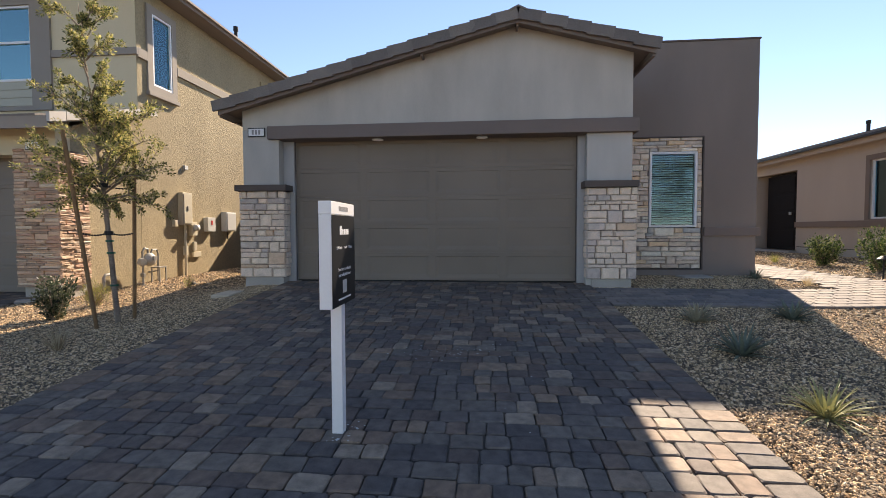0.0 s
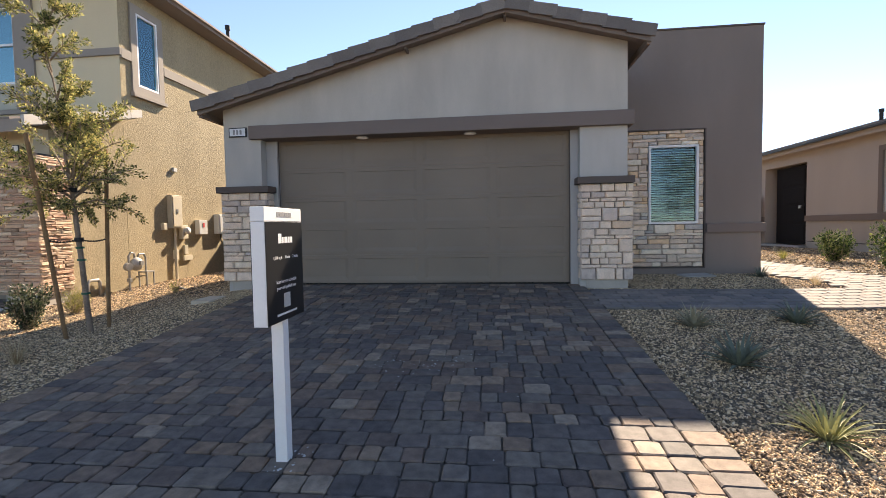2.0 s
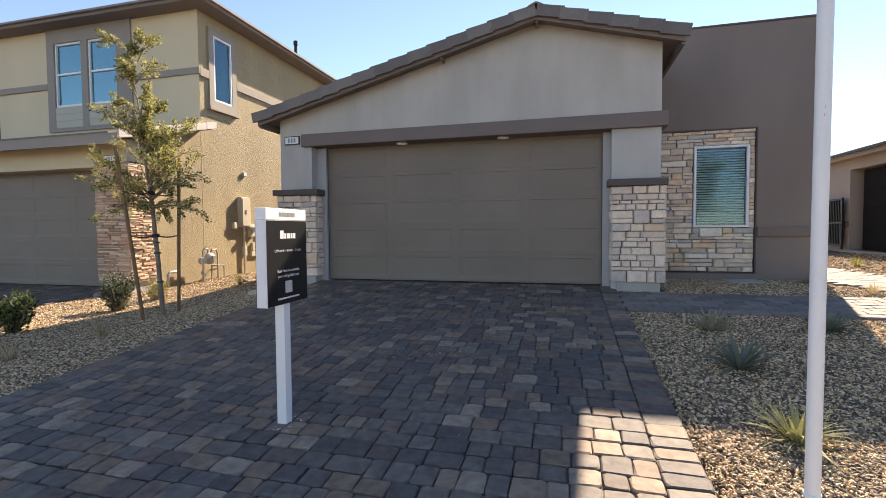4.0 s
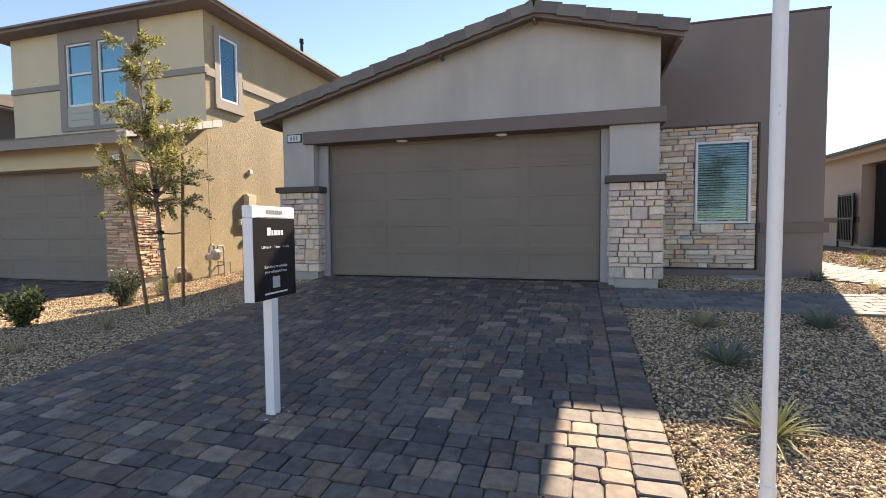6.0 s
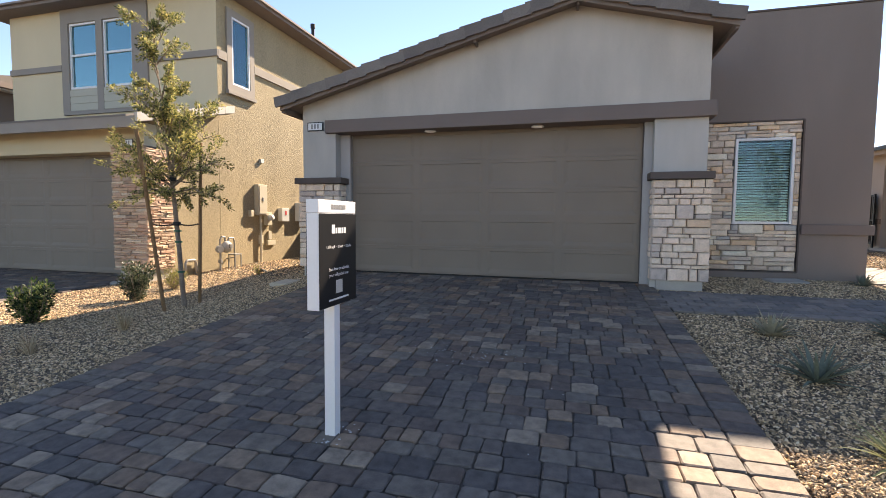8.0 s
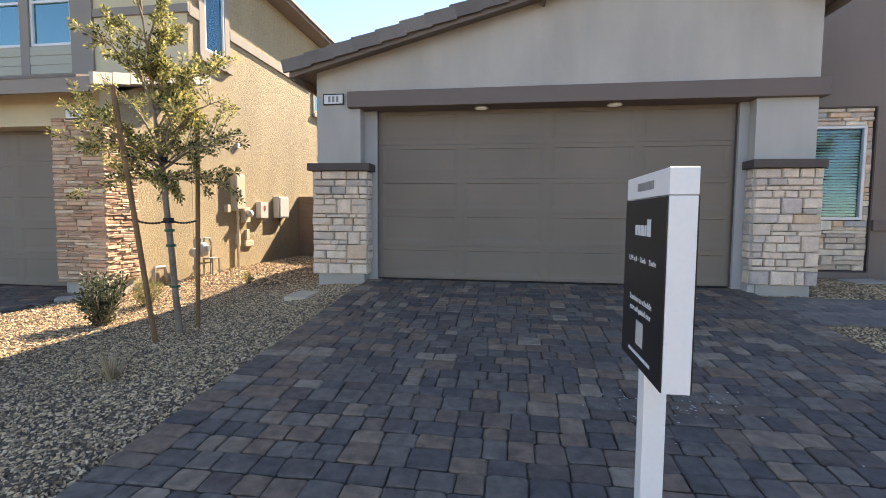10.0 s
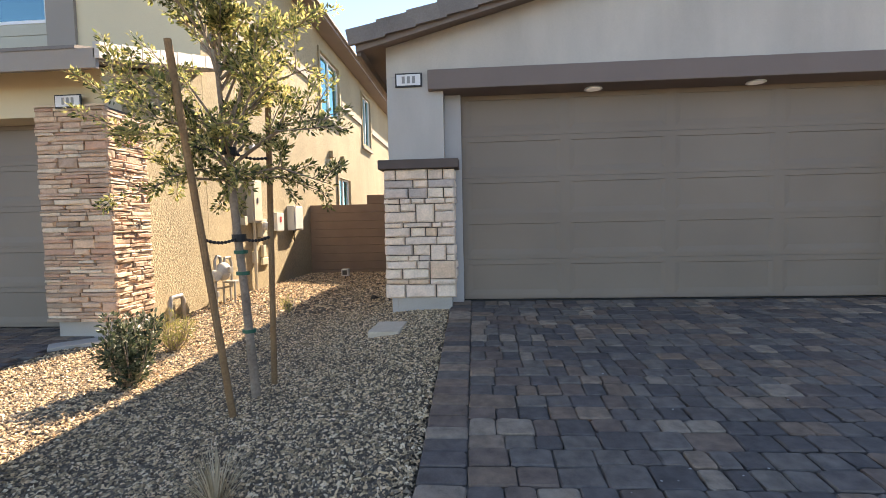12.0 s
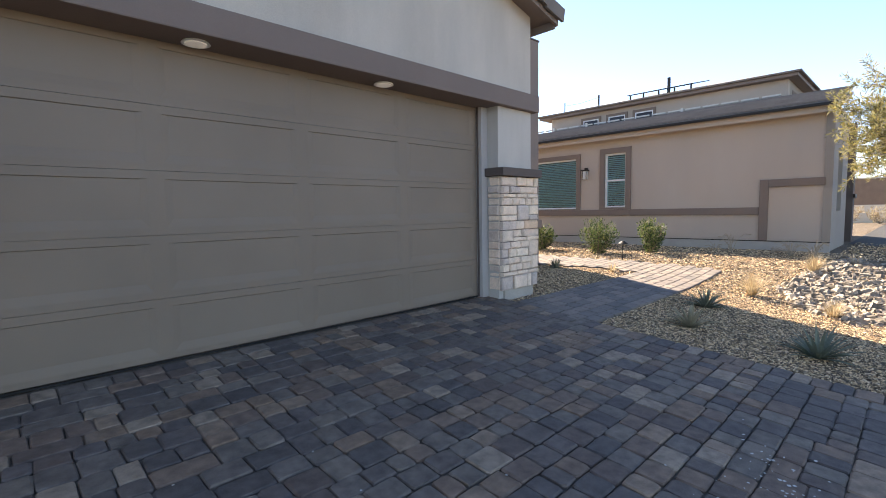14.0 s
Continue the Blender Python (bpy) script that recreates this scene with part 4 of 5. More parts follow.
part("eave_board", bx(12.36, 18.75, 6.53, 14.6, 5.192, 5.282, bevel=0.006), BARGE, beige, "brown eaves of the upper roof")
hang(new("upper_roof", mesh_from("upper_roof", [(12.28, 6.45, 5.284), (18.84, 6.45, 5.284), (18.84, 14.7, 5.284), (12.28, 14.7, 5.284), (12.28, 6.45, 5.325), (18.84, 6.45, 5.325), (18.84, 14.7, 5.325), (12.28, 14.7, 5.325), (15.5, 9.7, 6.09), (15.5, 11.4, 6.09)],
                                 [(3, 2, 1, 0), (0, 1, 5, 4), (1, 2, 6, 5), (2, 3, 7, 6), (3, 0, 4, 7), (4, 5, 8), (5, 6, 9, 8), (6, 7, 9), (7, 4, 8, 9)], TILE_FAR)), beige)
part("upper_vent", bx(13.2, 13.75, 6.765, 6.779, 4.72, 4.98, bevel=0.006), RTRIM, beige, "brown attic vent")
for y in (10.36, 11.30, 12.26):
    uw = part("upper_window", holed("x", 12.585, 12.618, y, y + 0.6, 4.70, 4.955, [(y + 0.04, y + 0.56, 4.74, 4.915)]), VINYL, beige, "small white framed upper window in a brown surround")
    part("pane", bx(12.60, 12.618, y + 0.04, y + 0.56, 4.74, 4.915), SOLAR, uw)
    part("upper_window_trim", holed("x", 12.57, 12.617, y - 0.08, y + 0.68, 4.62, 5.035, [(y, y + 0.6, 4.70, 4.955)]), RTRIM, beige)
FLASH = mat("pale flashing", duo((0.62, 0.58, 0.52), 0.05), 0.6, bump=0.1)
for k in range(17):
    part("roof_flashing", bx(12.36, 12.42, 6.9 + k * 0.5, 7.32 + k * 0.5, 4.735, 4.778), FLASH, beige)
for fy, fz in ((9.35, 4.60), (12.55, 4.62), (13.9, 4.62)):
    part("flashing_end", bx(12.30, 12.35, fy, fy + 0.07, fz, fz + 0.20), FLASH, beige, "bent pale flashing strip")
part("vent_pipe", tb([(13.0, 10.04, 5.4), (13.0, 10.04, 5.98)], 0.05, 10), LAMPMETAL, beige, "metal roof vent pipe")
part("vent_pipe", tb([(13.0, 13.87, 5.3), (13.0, 13.87, 5.84)], 0.02, 8), LAMPMETAL, beige)
part("vent_pipe", tb([(13.0, 12.48, 5.3), (13.0, 12.48, 5.88)], 0.032, 8), LAMPMETAL, beige)
part("cable", tb([(13.0, 13.87, 5.72), (13.0, 13.2, 5.71), (13.0, 12.48, 5.80)], 0.006, 5), LAMPMETAL, beige)
part("vent_pipe", tb([(11.5, 15.47, 4.0), (11.5, 15.47, 4.70)], 0.05, 12), LAMPMETAL, beige, "metal roof vent pipe")
part("vent_cap", tb([(11.5, 15.47, 4.70), (11.5, 15.47, 4.80)], 0.065, 12), LAMPMETAL, beige)
part("solar_panel", pr([(12.95, 5.62), (14.4, 5.96), (14.4, 5.995), (12.95, 5.655)], "y", 9.25, 11.4), SOLAR, beige, "row of roof solar panels")
for y in (9.35, 9.85, 10.35, 10.85, 11.3):
    part("panel_rail", bx(13.0, 13.05, y, y + 0.04, 5.42, 5.63), LAMPMETAL, beige)
wl = part("wall_lamp", bx(PX - 0.14, PX - 0.03, 11.18, 11.31, 2.66, 2.90, bevel=0.01), UTIL_GREY, beige, "black wall lantern with pale panes")
part("lamp_hood", bx(PX - 0.17, PX - 0.001, 11.15, 11.34, 2.90, 2.94, bevel=0.006), LAMPMETAL, wl)
part("lamp_bracket", bx(PX - 0.05, PX - 0.001, 11.2, 11.29, 2.80, 3.0), LAMPMETAL, wl)
for dy in (0.0, 0.125):
    part("lamp_post", bx(PX - 0.15, PX - 0.135, 11.175 + dy, 11.19 + dy, 2.65, 2.90), LAMPMETAL, wl)

drv, drf = [], []
for j in range(21):
    for i in range(2):
        gx, gy = (13.05, 28.5)[i], -4.4 + j * 0.49
        drv.append((gx, gy, ground_z(gx, gy) + 0.015))
for j in range(20):
    drf.append((2 * j, 2 * j + 1, 2 * j + 3, 2 * j + 2))
tagged(new("driveway", mesh_from("driveway", drv, drf, ASPHALT)), "dark driveway and lane beside the beige house", "driveway", kind="structure")

gate = thing("gate", PX, 18.9, 0.87, "dark bronze side gate beside a beige house", "gate")
for y0, y1, z0, z1 in ((18.45, 18.51, 0.72, 2.52), (19.36, 19.42, 0.72, 2.52), (18.51, 19.36, 0.92, 0.98), (18.51, 19.36, 2.44, 2.50), (18.51, 19.36, 1.66, 1.72)):
    part("gate_frame", bx(PX - 0.16, PX - 0.11, y0, y1, z0, z1, bevel=0.004), LAMPMETAL, gate)
for k in range(8):
    part("gate_bar", bx(PX - 0.15, PX - 0.12, 18.56 + k * 0.1, 18.585 + k * 0.1, 0.98, 2.44), LAMPMETAL, gate)
part("gate_panel", bx(PX - 0.118, PX - 0.10, 18.51, 19.36, 0.98, 2.44), CAP, gate)


# ---- sign on its post ----
sign = thing("yard_sign", -1.021, 2.955, 0.19, "black and white sale sign box on a square white post", "sign")
SX0, SX1, SY0, SY1, SZ0, SZ1 = -1.061, -0.981, 2.730, 3.214, 1.041, 1.708
part("sign_box", bx(SX0, SX1, SY0, SY1, SZ0, SZ1 - 0.082, bevel=0.003), WHITE, sign, "white sign box")
part("header", bx(SX0 - 0.001, SX1 + 0.001, SY0 - 0.001, SY1 + 0.001, SZ1 - 0.080, SZ1, bevel=0.003), WHITE, sign)
part("post", bx(-1.058, -0.984, 2.92, 2.994, drive_z(2.96) - 0.03, SZ0 - 0.001, bevel=0.004), WHITE, sign, "square white post")


def lettering(text, size, face, y, z, material, parent):
    """Centred flat letters on a sign face at x; face +1 looks to +x."""
    cu = bpy.data.curves.new("lettering", "FONT")
    cu.body, cu.size, cu.align_x, cu.align_y, cu.extrude = text, size, "CENTER", "CENTER", 0.0006
    tmp = bpy.data.objects.new("lettering", cu)
    me = bpy.data.meshes.new_from_object(tmp)
    bpy.data.objects.remove(tmp)
    me.materials.append(material)
    ob = hang(new("lettering", me), parent)
    x = SX1 + 0.0065 if face > 0 else SX0 - 0.0065
    ob.matrix_basis = pose(x, y, z, 90, 0, 90 * face)
    return ob


for face in (1, -1):
    xs = (SX1 + 0.001, SX1 + 0.0045) if face > 0 else (SX0 - 0.0045, SX0 - 0.001)
    panel = part("face_panel", bx(*xs, SY0 + 0.003, SY1 - 0.003, SZ0 + 0.003, SZ1 - 0.084), BLACK, sign, "black printed face")
    ym = (SY0 + SY1) / 2
    xo = (SX1 + 0.0046, SX1 + 0.0060) if face > 0 else (SX0 - 0.0060, SX0 - 0.0046)
    xh = (SX1 + 0.0012, SX1 + 0.0024) if face > 0 else (SX0 - 0.0024, SX0 - 0.0012)
    for k, (a, b) in enumerate(((-0.095, -0.065), (-0.06, 0.0), (0.006, 0.05), (0.056, 0.095))):
        part("bar", bx(*xh, ym + a, ym + b, SZ1 - 0.055 + 0.0 * k, SZ1 - 0.027), GTEXT, sign)
    for a, b, zt in ((-0.092, -0.052, 1.556), (-0.044, -0.024, 1.536), (-0.014, 0.026, 1.536), (0.034, 0.056, 1.536), (0.064, 0.092, 1.536)):
        part("bar", bx(*xo, ym + a, ym + b, 1.500, zt), WTEXT, panel)
    lettering("1,594 sq ft  ·  3 beds  ·  2 baths", 0.026, face, ym, 1.416, WTEXT, panel)
    lettering("Scan here to schedule", 0.030, face, ym, 1.276, WTEXT, panel)
    lettering("your self-guided tour", 0.030, face, ym, 1.240, WTEXT, panel)
    part("blank_label", bx(*xo, ym - 0.042, ym + 0.042, 1.119, 1.203), UTIL_GREY, panel, "pale blank square label")
    part("bar", bx(*xo, ym - 0.13, ym + 0.13, 1.078, 1.090), WTEXT, panel)

# ---- flagpole ----
pole = thing("flagpole", 1.93, 2.32, 0.12, "tall white painted metal pole standing in the gravel", "pole")
part("shaft", tb([(1.93, 2.32, 0.40), (1.93, 2.32, 0.405), (1.93, 2.32, 0.41), (1.935, 2.325, 2.4), (1.94, 2.33, 6.19), (1.94, 2.33, 6.2)], [0.0285, 0.0285, 0.0285, 0.0285, 0.026, 0.026], 24), WHITE, pole, smooth=True)
part("sleeve", tb([(1.93, 2.32, 0.08), (1.93, 2.32, 0.09), (1.93, 2.32, 0.425), (1.93, 2.32, 0.43), (1.93, 2.32, 0.435)], [0.033, 0.033, 0.033, 0.033, 0.032], 24), WHITE, pole, "white ground sleeve", smooth=True)
part("screw", bx(1.892, 1.902, 2.31, 2.32, 0.41, 0.42), PIPE, pole)
for k, zz in enumerate((2.00, 2.03, 0.98)):
    part("scuff", bx(1.927 + 0.002 * k, 1.930 + 0.002 * k, 2.2945, 2.2985, zz, zz + 0.011), UTIL_GREY, pole, "worn grey spot in the paint")
part("finial", tb([(1.94, 2.33, 6.2), (1.94, 2.33, 6.25)], [0.03, 0.02], 12), PIPE, pole)

# ---- services on the tan wall ----
WXP = NX + 0.001


def wallbox(name, label, y0, y1, z0, z1, d, m, bev=0.01):
    t = thing(name, NX, (y0 + y1) / 2, z0, label, "utility box")
    part("body", bx(WXP, WXP + d, y0, y1, z0, z1, bevel=bev), m, t)
    return t


t = wallbox("meter_cabinet", "tall beige electric meter cabinet on a tan stucco wall", 10.58, 10.94, 1.66, 2.45, 0.13, UTIL)
part("cover", bx(WXP + 0.13, WXP + 0.145, 10.61, 10.91, 1.70, 2.41, bevel=0.004), UTIL, t)
part("latch", bx(WXP + 0.145, WXP + 0.160, 10.72, 10.77, 2.02, 2.12, bevel=0.004), PIPE, t)
part("conduit", tb([(NX + 0.05, 10.76, 0.25), (NX + 0.05, 10.76, 1.66)], 0.03, 10), UTIL, t, "beige conduit")
t = thing("electric_meter", NX, 10.98, 1.45, "round glass electric meter on a beige base", "meter")
part("base", bx(WXP, WXP + 0.11, 10.955, 11.16, 1.40, 1.74, bevel=0.01), UTIL, t)
part("dial", tb([(NX + 0.11, 11.05, 1.60), (NX + 0.21, 11.05, 1.60)], [0.085, 0.075], 18), UTIL_GREY, t, "round meter dial", smooth=True)
t = wallbox("hose_bib_box", "small beige valve cover on a tan stucco wall", 10.34, 10.46, 1.62, 1.78, 0.09, UTIL)
t = wallbox("utility_box", "grey plastic service box with a red tag", 11.58, 11.92, 1.50, 1.87, 0.13, UTIL_GREY)
part("tag", bx(WXP + 0.131, WXP + 0.139, 11.72, 11.79, 1.68, 1.79), RED, t, "red tag")
t = wallbox("utility_box", "tall pale grey service cabinet on a tan stucco wall", 12.40, 12.90, 1.50, 2.04, 0.16, UTIL_GREY)
part("cover", bx(WXP + 0.16, WXP + 0.178, 12.43, 12.87, 1.53, 2.01, bevel=0.006), UTIL_GREY, t)
part("cable", tb([(NX + 0.05, 12.6, 1.50), (NX + 0.07, 12.61, 1.33), (NX + 0.05, 12.65, 1.26), (NX + 0.02, 12.67, 1.33)], 0.012, 6), RUBBER, t, "black cable loop")
wallbox("outlet_cover", "small beige outlet cover on a tan stucco wall", 10.72, 10.86, 0.92, 1.14, 0.05, UTIL, 0.006)
wallbox("outlet_cover", "small beige outlet cover on a tan stucco wall", 11.10, 11.22, 1.02, 1.24, 0.05, UTIL, 0.006)
wallbox("access_cover", "low beige access cover on a tan stucco wall", 11.06, 11.38, 0.86, 0.99, 0.05, UTIL, 0.006)
wallbox("vent_cover", "tiny white wall vent on a tan stucco wall", 10.8, 10.92, 3.02, 3.12, 0.06, UTIL_GREY, 0.006)
gas = thing("gas_meter", -7.2, 9.2, 0.36, "grey gas meter with pipes beside a tan wall", "meter")
bm = bmesh.new()
bmesh.ops.create_uvsphere(bm, u_segments=20, v_segments=12, radius=0.5, matrix=Matrix.Translation((-7.18, 9.24, 0.92)) @ Matrix.Diagonal((0.22, 0.28, 0.28, 1)))
part("body", bm, METER, gas, "round grey meter body", smooth=True)
part("index", bx(-7.08, -7.04, 9.19, 9.29, 0.90, 0.99, bevel=0.006), PIPE, gas)
part("regulator", tb([(-7.2, 9.01, 0.88), (-7.12, 8.99, 0.88)], [0.085, 0.075], 16), METER, gas, "disc-shaped regulator")
part("riser_pipe", tb([(-7.2, 9.06, 0.25), (-7.2, 9.06, 1.10), (-7.2, 9.12, 1.16), (-7.2, 9.21, 1.14), (-7.2, 9.22, 1.02)], 0.022, 10), PIPE, gas)
part("valve", bx(-7.24, -7.16, 9.03, 9.09, 0.56, 0.64, bevel=0.008), PIPE, gas)
part("outlet_pipe", tb([(-7.2, 9.30, 1.03), (-7.2, 9.34, 1.12), (-7.2, 9.48, 1.12), (-7.2, 9.52, 1.04), (-7.2, 9.52, 0.66), (-7.44, 9.54, 0.62)], 0.02, 10), PIPE, gas)
for sx, sy in ((-7.28, 9.42), (-7.28, 9.62), (-7.10, 9.42), (-7.10, 9.62)):
    part("stand_leg", bx(sx - 0.012, sx + 0.012, sy - 0.012, sy + 0.012, 0.25, 0.72), PIPE, gas)
part("stand_top", bx(-7.295, -7.085, 9.405, 9.635, 0.722, 0.75, bevel=0.004), PIPE, gas, "short metal stand")
bend = thing("standpipe", -7.3, 8.35, 0.36, "bent grey pipe rising from the gravel", "pipe")
part("pipe", tb([(-7.33, 8.20, 0.2), (-7.33, 8.20, 0.62), (-7.33, 8.24, 0.68), (-7.33, 8.44, 0.68), (-7.33, 8.48, 0.62), (-7.33, 8.48, 0.2)], 0.03, 10), PIPE, bend, smooth=True)

# ---- small ground things ----
def slab(x, y, w, d, rot, label, m=CONC):
    z = ground_z(x, y)
    t = solo("paving_slab", bx(-w / 2, w / 2, -d / 2, d / 2, -0.05, 0.035, bevel=0.01), m, label, "slab")
    t.matrix_basis = pose(x, y, z + 0.004, 2, -1, rot)
    return t


slab(-4.28, 7.24, 0.32, 0.44, -4, "pale tan flagstone slab lying in gravel", FLAG)
slab(-7.66, 7.15, 0.52, 0.22, 40, "pale concrete valve lid set in gravel")
slab(3.95, 9.40, 0.55, 0.36, 8, "grey concrete slab lying in gravel")
for px_, py_ in ((-4.88, 9.20), (-6.18, 9.13)):
    dz = ground_z(px_, py_)
    dp = thing("drain_pipe", px_, py_, dz, "black plastic drain pipe end poking out of gravel", "pipe", "drain pipe ends")
    part("pipe", tb([(px_ + 0.10, py_ + 0.12, dz - 0.04), (px_, py_, dz + 0.035)], 0.045, 14), RUBBER, dp)
sz = ground_z(-6.17, 12.33)
sl = thing("spotlight", -6.17, 12.33, sz, "small ground spotlight beside a block wall", "lamp")
part("head", bx(-6.25, -6.09, 12.27, 12.39, sz + 0.07, sz + 0.23, bevel=0.02), UTIL_GREY, sl)
part("stem", tb([(-6.17, 12.33, sz - 0.05), (-6.17, 12.33, sz + 0.10)], 0.015, 8), LAMPMETAL, sl)
part("lens", bx(-6.22, -6.12, 12.262, 12.269, sz + 0.10, sz + 0.20), BLACK, sl)
pl = thing("path_light", 6.72, 8.62, 0.66, "dark metal mushroom path light in gravel", "lamp")
pz = ground_z(6.72, 8.62)
part("stem", tb([(6.72, 8.62, pz - 0.05), (6.72, 8.62, pz + 0.36)], 0.012, 8), LAMPMETAL, pl)
part("hood", tb([(6.72, 8.62, pz + 0.34), (6.72, 8.62, pz + 0.36), (6.72, 8.62, pz + 0.41)], [0.10, 0.095, 0.03], 16), LAMPMETAL, pl)


# ---- plants ----
def blades(name, m, x, y, n, length, width, up, droop, seed, label, category, z=None, group=""):
    """A rosette of tapering folded blades."""
    rnd = random.Random(seed)
    z = ground_z(x, y) if z is None else z
    t = thing(name, x, y, z, label, category, group)
    vs, fs = [], []
    for i in range(n):
        a = 2 * math.pi * (i * 0.381966 + rnd.uniform(-.04, .04))
        el = radians(rnd.uniform(*up))
        ln = length * rnd.uniform(0.7, 1.1)
        d = Vector((math.cos(a), math.sin(a), 0))
        sd = Vector((-math.sin(a), math.cos(a), 0))
        p, seg = Vector((x, y, z + 0.0)) + d * 0.03, 5
        k = len(vs)
        dr = droop * rnd.uniform(0.4, 1.4)
        for s in range(seg + 1):
            f = s / seg
            w = width * (1 - f ** 1.6) * (0.6 + 0.8 * min(1, f * 3)) * 0.5 + 0.0008
            up_v = Vector((0, 0, 1))
            vs += [tuple(p - sd * w + up_v * w * 0.5), tuple(p), tuple(p + sd * w + up_v * w * 0.5)]
            e2 = el - dr * f
            p = p + (d * math.cos(e2) + up_v * math.sin(e2)) * (ln / seg)
        for s in range(seg):
            b = k + 3 * s
            fs += [(b, b + 1, b + 4, b + 3), (b + 1, b + 2, b + 5, b + 4)]
        if n <= 60:
            hang(new("blade", mesh_from("blade", vs, [tuple(q - k for q in f) for f in fs], m)), t)
            vs, fs = [], []
    if n > 60:
        hang(new("tuft", mesh_from("tuft", vs, fs, m)), t)
    return t


AG = "agave rosettes in the gravel"
blades("yucca", YUCCA, 2.34, 3.44, 60, 0.31, 0.021, (4, 80), 0.75, 1, "yellow-edged green spiky yucca in gravel", "yucca")
blades("agave", AGAVE, 2.42, 4.70, 56, 0.37, 0.031, (10, 75), 0.35, 2, "grey-green spiky agave in shaded gravel", "agave", group=AG)
blades("agave", DRYAGAVE, 2.50, 5.88, 46, 0.32, 0.030, (15, 80), 0.4, 3, "grey-green spiky agave in shaded gravel", "agave", group=AG)
blades("agave", AGAVE, 3.70, 6.06, 54, 0.32, 0.027, (10, 75), 0.35, 4, "grey-green spiky agave in shaded gravel", "agave", group=AG)
blades("desert_shrub", AGAVE, 4.95, 9.20, 60, 0.24, 0.016, (10, 85), 0.3, 5, "low grey-green desert plant beside a taupe wall", "shrub")
GRASS = "dry grass tufts"
for i, (x, y, ln, n, m) in enumerate(((-4.59, 4.48, 0.29, 90, STRAW), (-4.75, 3.60, 0.24, 70, STRAW), (5.05, 5.83, 0.40, 240, STRAW), (4.48, 4.80, 0.27, 150, STRAW),
                                      (7.23, 5.37, 0.34, 220, STRAW), (5.2, 8.12, 0.18, 60, STRAW), (7.15, 12.4, 0.26, 90, SAGE), (6.6, 13.2, 0.24, 80, SAGE))):
    blades("grass_tuft", m, x, y, n, ln, 0.0045, (48, 92), 0.55, 30 + i, "tuft of dry straw-coloured grass in gravel" if m is STRAW else "wispy yellow-green tuft in gravel", "grass", group=GRASS)


def dry_plant(x, y, h, n, seed):
    """A leafless plant of thin arching stems with a few seed heads."""
    rnd = random.Random(seed)
    z = ground_z(x, y)
    t = thing("dormant_plant", x, y, z, "dormant plant of thin bare arching stems in gravel", "plant", "dormant plants by the beige house")
    for k in range(n):
        a, r = rnd.uniform(0, 2 * math.pi), h * rnd.uniform(0.15, 0.8)
        d = Vector((math.cos(a), math.sin(a), 0))
        foot, up = Vector((x, y, z - 0.02)) + d * 0.02, h * rnd.uniform(0.5, 1.05)
        pts = [foot, foot + d * r * 0.3 + Vector((0, 0, up * 0.7)), foot + d * r * 0.75 + Vector((0, 0, up)), foot + d * r * 1.15 + Vector((0, 0, up * rnd.uniform(0.75, 0.98)))]
        part("stem", tb(pts, [0.006, 0.005, 0.006, 0.009], 5), TWIG, t)


for i, (x, y, h, n) in enumerate(((9.15, 7.15, 0.42, 10), (8.95, 7.42, 0.26, 7), (8.75, 5.95, 0.34, 14), (8.60, 5.55, 0.40, 16), (9.1, 6.35, 0.22, 7), (8.3, 4.9, 0.25, 6))):
    dry_plant(x, y, h, n, 80 + i)


def leaf_cloud(points, dirs, size, ratio, rnd):
    """Kite-shaped folded leaves at the points."""
    vs, fs = [], []
    for p, d in zip(points, dirs):
        ln = size * rnd.uniform(0.65, 1.25)
        d = Vector(d).normalized()
        sd = d.cross(Vector((rnd.uniform(-1, 1), rnd.uniform(-1, 1), rnd.uniform(-1, 1)))).normalized() * ln * ratio * 0.5
        nrm = d.cross(sd).normalized() * ln * 0.08
        k = len(vs)
        p = Vector(p)
        vs += [tuple(p), tuple(p + d * ln * 0.45 + sd + nrm), tuple(p + d * ln), tuple(p + d * ln * 0.45 - sd + nrm)]
        fs += [(k, k + 1, k + 2), (k, k + 2, k + 3)]
    return vs, fs


def unit(rnd):
    while True:
        v = Vector((rnd.uniform(-1, 1), rnd.uniform(-1, 1), rnd.uniform(-1, 1)))
        if 0.05 < v.length < 1:
            return v.normalized()


